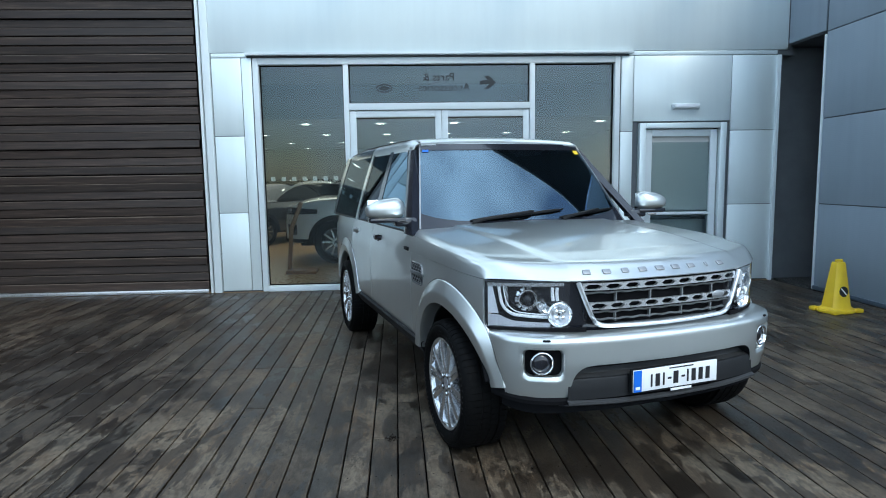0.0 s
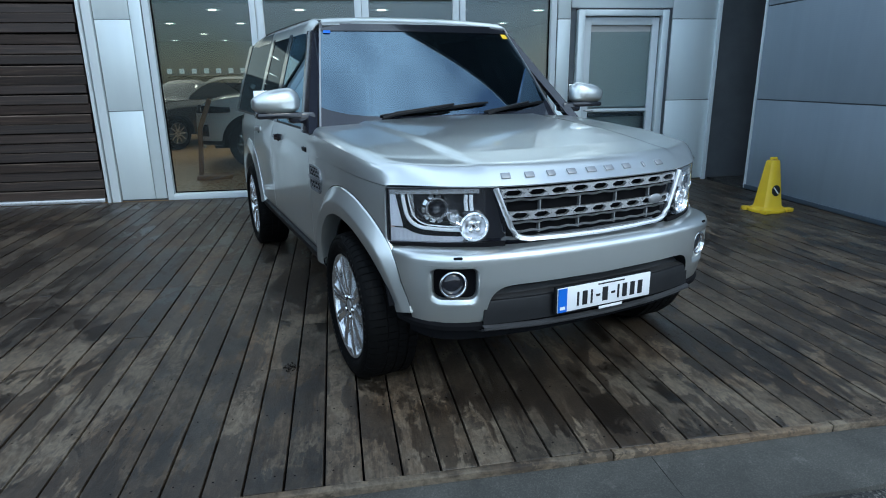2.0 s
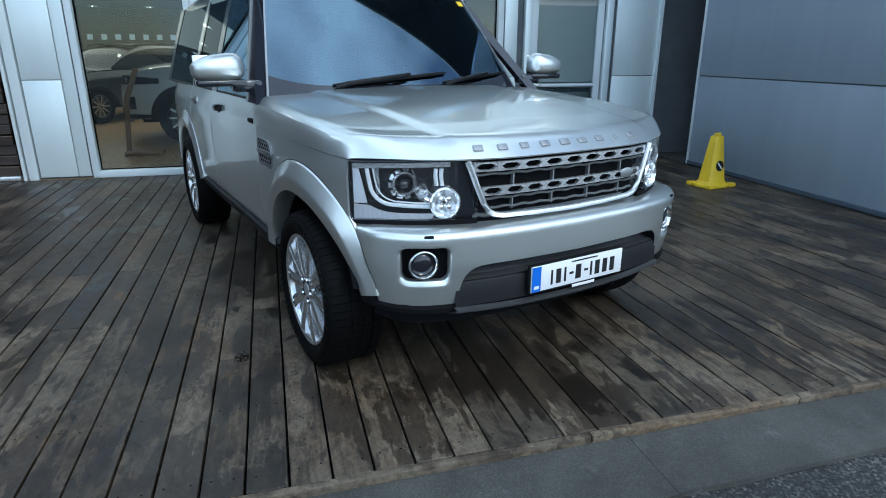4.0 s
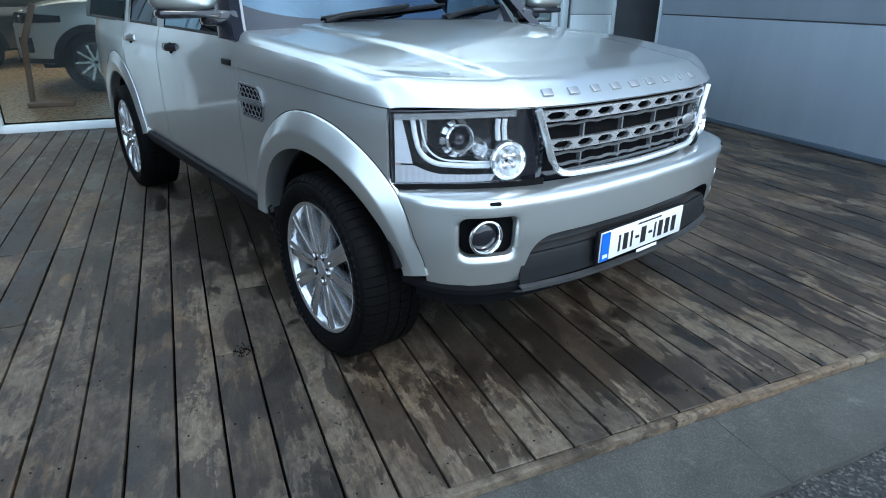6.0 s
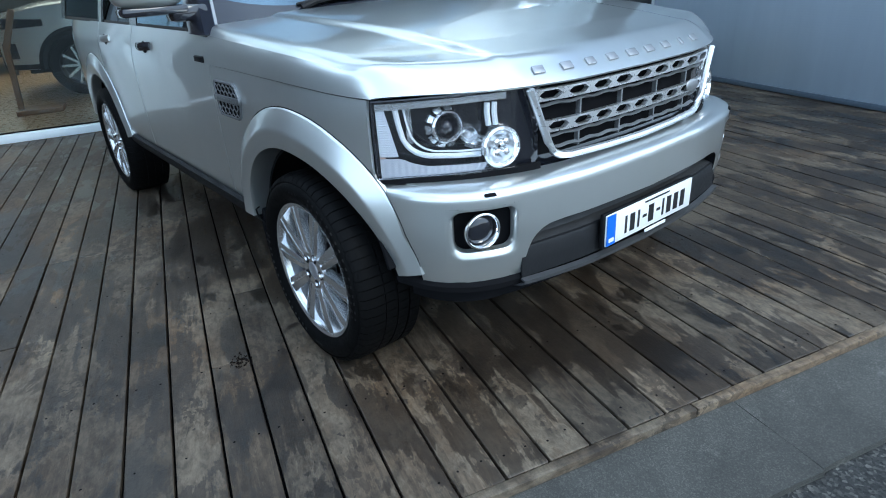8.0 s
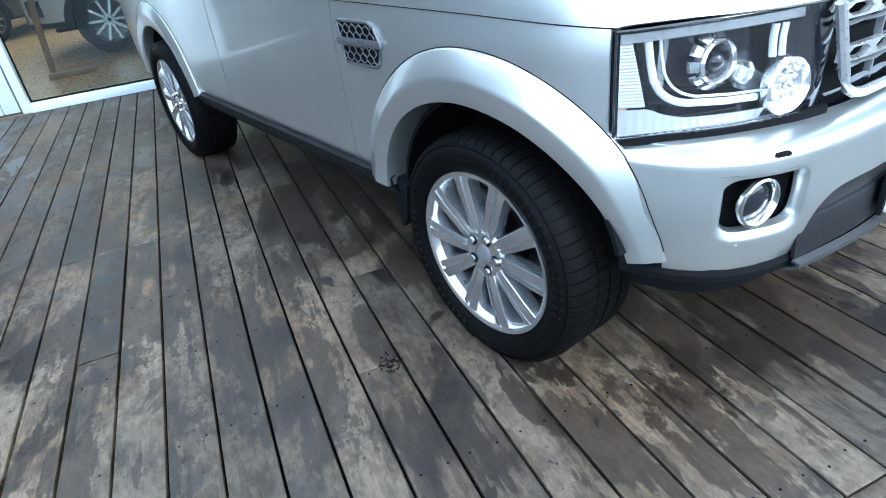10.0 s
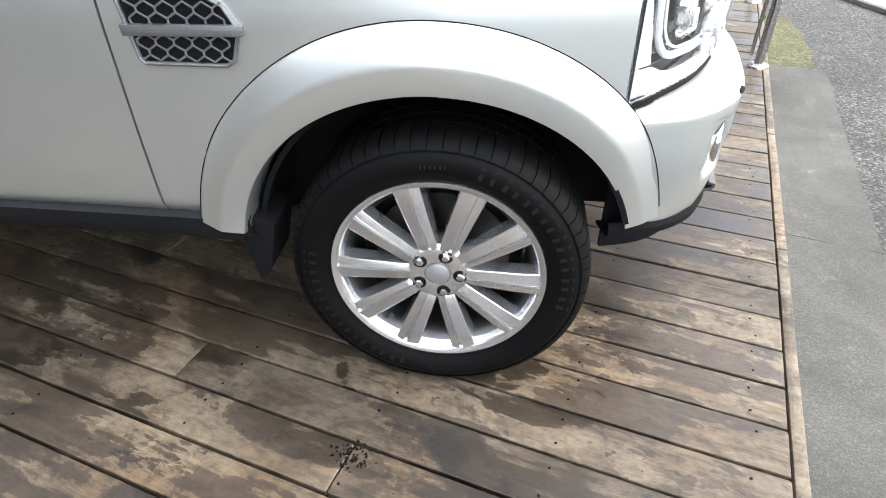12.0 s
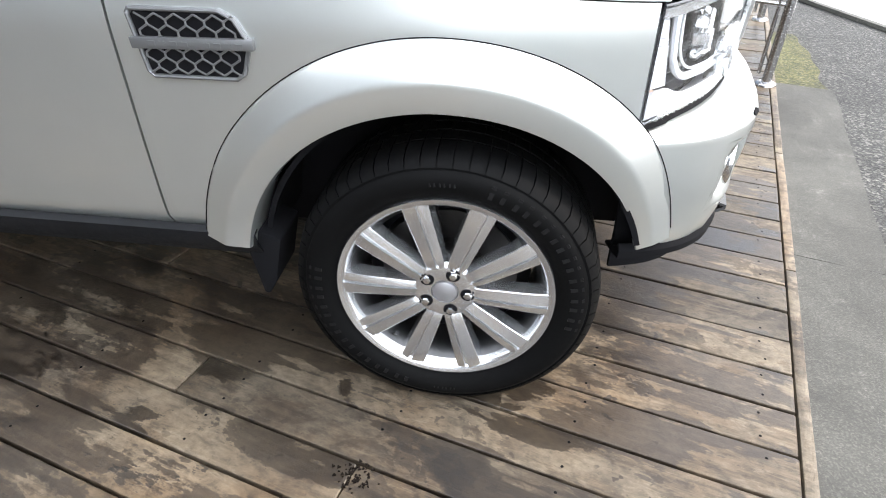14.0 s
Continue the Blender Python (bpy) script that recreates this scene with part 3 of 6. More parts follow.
def glazing(name, panes, bars, y, label):
    w = thing(name, pose(0, y, 0), label, "window", "", "structure")
    for x0, x1, z0, z1, d, s in bars:
        part("window_frame", boxes((((x0 + x1) / 2, d, (z0 + z1) / 2), (x1 - x0, s, z1 - z0), 0.004)), FRAME_WHITE, w)
    for x0, x1, z0, z1 in panes:
        ob = part("pane", boxes((((x0 + x1) / 2, 0.03, (z0 + z1) / 2), (x1 - x0, 0.008, z1 - z0), 0.0)), SHOP_GLASS, w)
        ob.visible_shadow = False
        bm = bmesh.new()
        edge = lambda d: [(x0 + d, z0 + d), (x1 - d, z0 + d), (x1 - d, z1 - d), (x0 + d, z1 - d)]
        ring(bm, edge(0.004), edge(0.020), lambda a, b, d: Vector((a, 0.018 + d, b)), 0.006)
        part("gasket", bm, RUBBER, w, "", 0)
    return w


M1, M2 = -0.80, 1.775
bars = [(GLAZE[0], GLAZE[0] + 0.075, 0.0, 3.2, 0.0, 0.12), (GLAZE[1] - 0.075, GLAZE[1], 0.0, 3.2, 0.0, 0.12), (GLAZE[0] + 0.075, GLAZE[1] - 0.075, 3.115, 3.2, 0.0, 0.12),
        (M1 - 0.035, M1 + 0.035, 0.0, 3.115, 0.0, 0.12), (M2 - 0.035, M2 + 0.035, 0.0, 3.115, 0.0, 0.12), (M1 + 0.035, M2 - 0.035, 2.50, 2.59, 0.0, 0.12),
        (GLAZE[0] + 0.075, M1 - 0.035, 0.0, 0.075, -0.01, 0.14), (M2 + 0.035, GLAZE[1] - 0.075, 0.0, 0.075, -0.01, 0.14)]
window_1 = glazing("window_1", [(GLAZE[0] + 0.07, M1 - 0.03, 0.07, 3.12), (M2 + 0.03, GLAZE[1] - 0.07, 0.07, 3.12), (M1 + 0.03, M2 - 0.03, 2.585, 3.12)], bars, WALL_Y + 0.06, "tall white framed shopfront glazing")
for i, (a, b) in enumerate(((M1 + 0.04, 0.505), (0.51, M2 - 0.04))):
    leaf = thing("door_%d" % (i + 1), pose(0, WALL_Y + 0.06, 0), "closed white framed glass entrance door", "door", "", "structure")
    for x0, x1, z0, z1 in ((a, a + 0.085, 0.01, 2.49), (b - 0.085, b, 0.01, 2.49), (a + 0.085, b - 0.085, 2.40, 2.49), (a + 0.085, b - 0.085, 0.01, 0.16)):
        part("door_frame", boxes((((x0 + x1) / 2, -0.005, (z0 + z1) / 2), (x1 - x0, 0.06, z1 - z0), 0.005)), FRAME_WHITE, leaf)
    part("pane", boxes((((a + b) / 2, 0.005, 1.27), (b - a - 0.16, 0.01, 2.22), 0.0)), SHOP_GLASS, leaf).visible_shadow = False
    hx = b - 0.04 if i == 0 else a + 0.04
    part("door_handle", tube(bmesh.new(), [(hx, -0.035, 0.95), (hx, -0.075, 0.97), (hx, -0.075, 1.27), (hx, -0.035, 1.29)], 0.012), STAINLESS, leaf)

# small pale safety squares stuck on the glass
for k in range(11):
    part("safety_mark", boxes(((GLAZE[0] + 0.19 + 0.145 * k, 0.036, 1.575), (0.058, 0.002, 0.058), 0.0)), FRAME_WHITE, window_1)

# lettering on the inside of the fanlight, read from within, so it shows turned round
def sign_text(body, size, x, z, bold):
    cu = bpy.data.curves.new("lettering", "FONT")
    cu.body, cu.size, cu.extrude, cu.align_x = body, size, 0.001, "CENTER"
    tmp = new("tmp_text", cu)
    me = bpy.data.meshes.new_from_object(tmp.evaluated_get(bpy.context.evaluated_depsgraph_get()))
    bpy.data.objects.remove(tmp)
    ob = new("lettering", me)
    me.materials.append(SIGN_GREY)
    ob.parent, ob.matrix_basis = window_1, pose(x, 0.024, z, 90, 0, 180)
    return ob


SIGN_GREY = material("sign_grey", (0.03, 0.036, 0.04), 0.6)
sign_text("Parts &", 0.15, 0.48, 2.90, True)
sign_text("Accessories", 0.15, 0.55, 2.76, True)
bm = bmesh.new()
slab(bm, [(2.33 - a, b) for a, b in ((1.05, 2.87), (1.16, 2.96), (1.22, 2.96), (1.15, 2.895), (1.28, 2.895), (1.28, 2.845), (1.15, 2.845), (1.22, 2.78), (1.16, 2.78))], lambda a, b, d: Vector((a, 0.021 + d, b)), 0.003)
part("arrow", bm, SIGN_GREY, window_1)
bm = bmesh.new()
oval = lambda rx, rz: [(-0.28 + rx * math.cos(t), 2.80 + rz * math.sin(t)) for t in (2 * math.pi * k / 32 for k in range(32))]
ring(bm, oval(0.115, 0.058), oval(0.095, 0.042), lambda a, b, d: Vector((a, 0.021 + d, b)), 0.003)
ring(bm, oval(0.07, 0.026), oval(0.02, 0.006), lambda a, b, d: Vector((a, 0.021 + d, b)), 0.003)
part("oval_badge", bm, SIGN_GREY, window_1)

# the side door and its lamp
side_door = thing("door_3", pose(0, WALL_Y, 0), "closed grey framed glazed side door", "door", "", "structure")
a, b, t = DOOR
for x0, x1, z0, z1, y, s in ((a - 0.0, a + 0.09, 0.0, t, -0.01, 0.09), (b - 0.09, b, 0.0, t, -0.01, 0.09), (a + 0.09, b - 0.09, t - 0.075, t, -0.01, 0.09)):
    part("architrave", boxes((((x0 + x1) / 2, y, (z0 + z1) / 2), (x1 - x0, s, z1 - z0), 0.005)), CLADDING, side_door)
for x0, x1, z0, z1 in ((a + 0.105, a + 0.20, 0.01, t - 0.09), (b - 0.20, b - 0.105, 0.01, t - 0.09), (a + 0.20, b - 0.20, t - 0.185, t - 0.09), (a + 0.20, b - 0.20, 0.01, 0.20), (a + 0.20, b - 0.20, 0.98, 1.02)):
    part("door_frame", boxes((((x0 + x1) / 2, 0.03, (z0 + z1) / 2), (x1 - x0, 0.05, z1 - z0), 0.004)), FRAME_WHITE if z1 - z0 != 0.04 else BLACK_GLOSS, side_door)
part("pane", boxes((((a + b) / 2, 0.035, 1.1), (b - a - 0.38, 0.008, 1.82), 0.0)), SHOP_GLASS, side_door).visible_shadow = False
part("blind", sheet(lambda x, z: Vector((x, 0.062 + 0.003 * math.sin(z * 9), z)), spread(a + 0.20, b - 0.20, 4), spread(1.04, t - 0.19, 10), thick=0.003, out=(0, -1, 0)), PLASTER, side_door, "pale drawn roller blind")
part("door_handle", tube(bmesh.new(), [(a + 0.15, 0.0, 1.0), (a + 0.15, -0.045, 1.0), (a + 0.26, -0.045, 1.0)], 0.010), STAINLESS, side_door)
lamp = thing("bulkhead_light", pose(3.945, WALL_Y - 0.002, 2.50), "long white bulkhead lamp over the side door, unlit", "wall lamp")
part("base", boxes(((0, -0.012, 0), (0.40, 0.024, 0.085), 0.006)), FRAME_WHITE, lamp)
part("diffuser", boxes(((0, -0.052, 0.004), (0.37, 0.056, 0.065), 0.02)), LAMP_TUBE, lamp, "ribbed clear diffuser")

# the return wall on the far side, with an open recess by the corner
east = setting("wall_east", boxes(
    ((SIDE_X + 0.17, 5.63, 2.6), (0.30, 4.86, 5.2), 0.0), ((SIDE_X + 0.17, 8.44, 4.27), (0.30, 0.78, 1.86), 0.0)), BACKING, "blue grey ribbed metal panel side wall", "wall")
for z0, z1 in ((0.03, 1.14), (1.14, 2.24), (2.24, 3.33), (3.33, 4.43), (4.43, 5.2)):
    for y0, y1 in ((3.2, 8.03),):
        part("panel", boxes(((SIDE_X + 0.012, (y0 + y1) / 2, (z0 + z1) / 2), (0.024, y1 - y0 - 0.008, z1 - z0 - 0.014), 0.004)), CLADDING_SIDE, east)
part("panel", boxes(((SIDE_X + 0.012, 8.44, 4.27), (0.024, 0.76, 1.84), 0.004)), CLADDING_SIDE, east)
part("corner_bead", boxes(((SIDE_X + 0.03, 8.055, 1.65), (0.07, 0.04, 3.3), 0.006)), FRAME_WHITE, east)
part("base_flashing", boxes(((SIDE_X - 0.006, 5.63, 0.03), (0.03, 4.8, 0.05), 0.005)), material("blue_flashing", (0.10, 0.13, 0.17), 0.4, 0.4), east)
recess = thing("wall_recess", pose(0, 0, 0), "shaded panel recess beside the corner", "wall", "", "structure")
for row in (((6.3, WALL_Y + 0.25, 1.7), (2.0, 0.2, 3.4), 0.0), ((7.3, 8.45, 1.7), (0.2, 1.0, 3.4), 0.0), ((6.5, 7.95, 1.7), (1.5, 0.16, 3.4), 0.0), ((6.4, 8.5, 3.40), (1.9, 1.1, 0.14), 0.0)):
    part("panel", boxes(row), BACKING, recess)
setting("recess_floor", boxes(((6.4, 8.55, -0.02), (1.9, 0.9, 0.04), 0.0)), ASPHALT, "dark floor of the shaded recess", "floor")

# slatted timber screen
SCREEN_X = -2.80
screen = thing("slatted_screen", pose(SCREEN_X, WALL_Y + 0.04, 0), "dark stained horizontal timber slat screen", "screen", "", "structure")
part("backing", boxes(((-3.1, 0.09, 2.8), (6.2, 0.04, 5.6), 0.0)), VOID, screen)
part("base_rail", boxes(((-3.1, -0.03, 0.03), (6.2, 0.07, 0.05), 0.004)), SATIN, screen)
bm0 = bmesh.new()
slab(bm0, [(0.016, 0.053), (-0.004, 0.053), (-0.019, 0.046), (-0.023, -0.047), (-0.019, -0.052), (0.016, -0.052)], lambda a, b, d: Vector((-3.08 + d, a, b)), 6.16)
slat_me = bpy.data.meshes.new("slat")
bm0.normal_update()
# upward faces take the paler tone as painted top light
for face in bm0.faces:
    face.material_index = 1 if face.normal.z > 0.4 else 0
bm0.to_mesh(slat_me)
bm0.free()
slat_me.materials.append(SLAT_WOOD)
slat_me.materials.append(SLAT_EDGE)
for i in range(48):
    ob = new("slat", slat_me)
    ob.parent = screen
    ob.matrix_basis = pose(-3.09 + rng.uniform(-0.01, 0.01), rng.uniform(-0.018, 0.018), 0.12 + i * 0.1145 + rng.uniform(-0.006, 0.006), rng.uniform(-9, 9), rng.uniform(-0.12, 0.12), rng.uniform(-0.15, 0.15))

# unseen plain wall, added to block light from the deck's left end and car flank
setting("wall_west", boxes(((-7.4, 5.6, 2.8), (0.30, 6.8, 5.6), 0.01)), BACKING, "plain dark unseen wall, added to shade the deck and car", "wall")

# narrow canopy held off the wall by beams; the windscreen mirrors its front edge
canopy = thing("canopy", pose(0, 0, 0), "narrow grey canopy held off the front wall on beams", "canopy", "", "structure")
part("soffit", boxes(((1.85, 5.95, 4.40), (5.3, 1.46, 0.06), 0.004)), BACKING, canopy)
part("fascia", boxes(((1.85, 5.20, 4.50), (5.34, 0.05, 0.28), 0.006)), CLADDING_SIDE, canopy)
for x in (-0.6, 1.85, 4.3):
    part("beam", boxes(((x, 7.02, 4.52), (0.10, 3.6, 0.16), 0.006)), CLADDING_SIDE, canopy)

# the showroom's inside
ROOM = (-8.8, 5.3, 9.14, 24.0, 3.45)
setting("floor", boxes((((ROOM[0] + ROOM[1]) / 2, (WALL_Y + 0.02 + ROOM[3]) / 2, -0.014), (ROOM[1] - ROOM[0], ROOM[3] - WALL_Y - 0.04, 0.03), 0.0)), INNER_FLOOR, "polished beige showroom floor", "floor")
setting("ceiling", boxes((((ROOM[0] + ROOM[1]) / 2, (ROOM[2] + ROOM[3]) / 2, ROOM[4] + 0.05), (ROOM[1] - ROOM[0], ROOM[3] - ROOM[2], 0.1), 0.0)), INNER_DARK, "dim grey showroom ceiling", "ceiling")
setting("bulkhead", boxes((((ROOM[0] + ROOM[1]) / 2, 18.3, 3.10), (ROOM[1] - ROOM[0] - 0.02, 11.2, 0.66), 0.01)), INNER_DARK, "dropped grey ceiling over the back of the showroom", "ceiling")
setting("wall_inner", boxes(((-1.75, ROOM[3], 1.8), (14.3, 0.2, 3.64), 0.0), ((ROOM[0] - 0.1, 16.5, 1.8), (0.2, 15.4, 3.64), 0.0), ((ROOM[1] + 0.05, 16.6, 1.8), (0.1, 15.0, 3.64), 0.0), ((3.15, 9.33, 1.7), (0.1, 0.34, 3.4), 0.0)), INNER_DARK, "grey lined inner showroom walls", "wall")
setting("wall_store", boxes(((4.2, 9.45, 1.7), (2.1, 0.1, 3.4), 0.0)), PLASTER, "pale plastered wall close behind the side door", "wall")
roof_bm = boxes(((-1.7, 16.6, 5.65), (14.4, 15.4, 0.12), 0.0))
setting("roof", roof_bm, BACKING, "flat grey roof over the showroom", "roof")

# ---- the silver car ----
CAR = pose(1.182, 4.001, 0, 0, 0, -72.75)   # origin: under the front axle; x ahead, y to its left
AXLE, WHEEL_Z, BASE = 0.0, 0.370, -2.885
HALF = [(-3.95, 0.84), (-3.75, 0.905), (-3.3, 0.945), (-2.6, 0.957), (-0.3, 0.957), (0.0, 0.953), (0.2, 0.932), (0.4, 0.884), (0.56, 0.825)]
DROP = [(0.34, -0.040), (0.455, -0.030), (0.495, -0.024), (0.515, -0.008), (0.62, -0.002), (0.80, 0.0), (0.95, 0.0), (1.05, -0.010), (1.17, -0.045), (1.25, -0.07)]
NOSE = [(0.0, 0.700), (0.3, 0.688), (0.5, 0.648), (0.6, 0.606), (0.7, 0.550), (0.79, 0.480), (0.845, 0.430), (0.885, 0.385)]   # lamp and bonnet edge in plan
BUMP = [(0.0, 0.775), (0.3, 0.763), (0.5, 0.735), (0.65, 0.700), (0.74, 0.655), (0.80, 0.600), (0.845, 0.530), (0.875, 0.440), (0.885, 0.390)]


def side(x, z):
    return curve(x, HALF) + curve(z, DROP)


def nose(y):
    return curve(abs(y), NOSE)


def clear_of(x, z, r):
    return all((x - c) ** 2 + (z - WHEEL_Z) ** 2 > r * r for c in (AXLE, BASE))


def bonnet_edge(x):
    return curve(x, [(-0.7, 1.056), (0.0, 1.046), (0.4, 1.026), (0.7, 1.022)])


def flank(s, x0, x1, z0, z1, r=0.50, step=0.02, top=None):
    """A side panel; its upper edge may follow a line."""
    def at(x, v):
        z = v if top is None else z0 + (v - z0) * (top(x) - z0) / (z1 - z0)
        return Vector((x, s * side(x, z), z))
    return sheet(at, spread(x0, x1, max(2, round((x1 - x0) / step))), spread(z0, z1, max(2, round((z1 - z0) / step))), lambda x, z: clear_of(x, z, r), 0.012, (0, s, 0))


ARCH_SPAN = [(10, 0.530), (22, 0.540), (45, 0.572), (90, 0.592), (115, 0.597), (140, 0.597), (160, 0.590), (180, 0.584)]
ARCH_MOUTH = [(10, 0.450), (70, 0.451), (100, 0.456), (135, 0.468), (175, 0.474)]


def arch_seam(s, cx, a0, a1):
    """The dark shut line along the outer edge of a lip."""
    def at(a):
        r = curve(a, ARCH_SPAN) + 0.002
        x, z = cx + r * math.cos(radians(a)), WHEEL_Z + r * math.sin(radians(a))
        y = side(x, max(min(z, 0.95), 0.53))
        if cx == AXLE and a < 50:
            near = min(spread(0.6, 1.0, 80), key=lambda q: abs(bumper_at(q, min(max(z, 0.47), 0.78)).x - x))
            y = max(y, bumper_at(near, min(max(z, 0.47), 0.78)).y)
        return Vector((x, s * (y + 0.0005), z))
    return tube(bmesh.new(), [at(a) for a in spread(a0, a1, 64)], 0.0013, 6)


def flare(s, cx, a0, a1):
    """The bulging lip round a wheel opening."""
    # share of the lip's width from its inner edge, and how far it stands out
    rows = [(1.0, -0.014), (1.0, 0.002), (0.975, 0.006), (0.96, 0.0068), (0.56, 0.0250), (0.51, 0.0268), (0.46, 0.0270), (0.41, 0.0262), (0.07, 0.0180), (0.03, 0.016), (0.0, 0.009), (-0.01, -0.03), (0.0, -0.10)]
    span = ARCH_SPAN
    def at(a, k):
        w, d = rows[int(k)]
        d *= 1.0 if d < 0 or cx != AXLE else min(1.0, 0.40 + 0.60 * (a - 15) / 28)
        d += 0.016 * max(0.0, 1 - w) ** 0.6 * math.sin(radians(max(0.0, min(180.0, (a - 8) * 1.12)))) if cx == AXLE and w > 0.0 else 0.0
        inner = curve(a, ARCH_MOUTH)
        r = inner + (curve(a, span) - inner) * w
        x, z = cx + r * math.cos(radians(a)), WHEEL_Z + r * math.sin(radians(a))
        return Vector((x, s * (side(x, max(min(z, 0.95), 0.53)) + d), z))
    return sheet(at, spread(a0, a1, 64), list(range(len(rows))), thick=0.005, out=(0, s, 0))


def liner(s, cx):
    bm = lathe(bmesh.new(), [(0.447, s * 0.90), (0.46, s * 0.90), (0.47, s * 0.60), (0.05, s * 0.58)], 40, 17, 176, (cx, 0, WHEEL_Z))
    return bm


def bumper_xy(q):
    """Point and outward way in plan of the bumper at q: -1 (its right end) to 1."""
    y = 0.885 * math.sin(q * math.pi / 2) if abs(q) < 0.999 else 0.885 * q
    e = 0.004
    x = curve(abs(y), BUMP)
    ya, yb = y - e, y + e
    way = Vector((yb - ya, curve(abs(ya), BUMP) - curve(abs(yb), BUMP), 0)).normalized()
    if way.x < 0:
        way = -way
    return Vector((x, y, 0)), way


def bumper_at(q, z, out=0.0, shape=True):
    p, w = bumper_xy(q)
    d = curve(z, [(0.30, -0.10), (0.40, -0.055), (0.48, -0.026), (0.56, -0.010), (0.64, 0.0), (0.74, 0.0), (0.775, -0.008), (0.795, -0.030), (0.805, -0.075)]) if shape else 0
    return p + w * (d + out) + Vector((0, 0, z if z < 0.74 or not shape else 0.74 + (z - 0.74) * 0.5))


def q_of(y):
    return math.asin(max(-1, min(1, y / 0.885))) * 2 / math.pi


def lamp_at(s):
    """Places (y, z, depth behind the lamp's face) on the headlamp of side s."""
    return lambda a, b, d: Vector((nose(a) - d - 0.022 * (1.03 - b) * 0, s * a, b))


car = thing("silver_suv", CAR, "silver four-wheel-drive estate car parked on the timber deck", "car")

# core that closes the body from within
for row in (((-1.6, 0, 0.37), (3.9, 1.16, 0.16), 0.02), ((-1.44, 0, 0.42), (1.74, 1.70, 0.10), 0.02), ((-1.44, 0, 0.74), (1.66, 1.82, 0.60), 0.02), ((-0.2, 0, 0.72), (1.5, 1.12, 0.60), 0.02), ((-3.0, 0, 0.75), (1.5, 1.12, 0.62), 0.02),
     ((-3.62, 0, 0.72), (0.42, 1.68, 0.5), 0.02), ((0.42, 0, 0.55), (0.30, 1.2, 0.36), 0.02)):
    part("underbody", boxes(row), VOID, car)
for s in (-1, 1):
    part("wing", flank(s, -0.662, 0.384, 0.482, 1.035, top=lambda x: bonnet_edge(x) - 0.004), PAINT, car)
    d1 = part("front_door", flank(s, -1.84, -0.668, 0.482, 1.165), PAINT, car)
    d2 = part("rear_door", flank(s, -2.62, -1.85, 0.482, 1.165), PAINT, car)
    part("rear_quarter", flank(s, -3.86, -2.63, 0.482, 1.165), PAINT, car)
    part("sill", sheet(lambda x, k: Vector((x, s * (0.952 + (-0.012, 0.006, 0.002, -0.03, -0.10)[int(k)]), (0.497, 0.487, 0.455, 0.408, 0.39)[int(k)])), spread(-2.40, -0.455, 30), [0, 1, 2, 3, 4], thick=0.006, out=(0, s, 0)), PLASTIC, car, "dark grey plastic sill")
    for cx, a0, a1 in ((AXLE, 13.0, 169.5), (BASE, 12.0, 166.0)):
        arch = part("wheel_arch", flare(s, cx, a0, a1), PAINT, car, "", 24)
        part("arch_seam", arch_seam(s, cx, a0 + 3, a1 - 1), VOID, arch)
        part("arch_liner", liner(s, cx), VOID, car)
        bm = bmesh.new()
        slab(bm, [(-0.475, 0.49), (-0.405, 0.46), (-0.435, 0.33), (-0.462, 0.285), (-0.475, 0.29), (-0.495, 0.42)], lambda a, b, d, cx=cx: Vector((cx + a, s * (0.93 - d), b)), 0.14, 0.006)
        part("mud_flap", bm, VOID, car)
    for k, hx in enumerate((-1.60, -2.44)):
        handle = part("door_handle", sheet(lambda u, v: Vector((hx + 0.115 * u, s * (side(hx, 1.07) + 0.034 * math.cos(u * 1.35) - 0.008 * v * v), 1.075 + 0.020 * v + 0.006 * u)), spread(-1, 1, 14), spread(-1, 1, 4), thick=0.014, out=(0, s, 0)), BLACK_GLOSS if k == 0 else PAINT, d1 if k == 0 else d2)
        bm = lathe(bmesh.new(), [(0.002, s * 0.004), (0.034, s * 0.002), (0.042, 0.0)], 20, centre=(hx + 0.02, s * (side(hx, 1.07) + 0.002), 1.06))
        part("handle_recess", bm, VOID, d1 if k == 0 else d2)
    part("side_marker", boxes(((-0.765, s * (side(-0.72, 1.06) + 0.002), 1.068), (0.10, 0.018, 0.024), 0.004)), PLASTIC, d1, "small dark side repeater")

# bonnet
def bonnet_at(u, v):
    fe = 0.6
    for _ in range(12):
        fe = 0.5 * fe + 0.5 * (curve(abs(u) * curve(fe, HALF), NOSE) + 0.012)
    w = 1 - (1 - v) ** 1.6
    x = -0.70 + (fe + 0.70) * w
    half = curve(x, HALF) - 0.003
    y = u * half
    edge = bonnet_edge(x)
    top = curve(x, [(-0.7, 0.150), (-0.2, 0.128), (0.3, 0.102), (0.55, 0.082), (0.72, 0.074)])
    ds, df = (1 - abs(u)) * half, fe - x
    q = lambda t: math.sqrt(max(0.0, 1 - (1 - min(t, 1.0)) ** 2.8))
    z = edge + top * q(ds / 0.105) * (0.10 + 0.90 * (1 - (1 - min(df / 0.125, 1.0)) ** 1.9)) + 0.020 * (1 - u * u) * min(1, df / 0.3)
    crease = 0.62 - 0.10 * (x + 0.7) / 1.4
    z -= 0.013 * (1 / (1 + math.exp(-(abs(y) - crease) * 170))) * min(1, max(0, df / 0.25)) * (abs(u) < 0.97)
    return Vector((x, y, z))


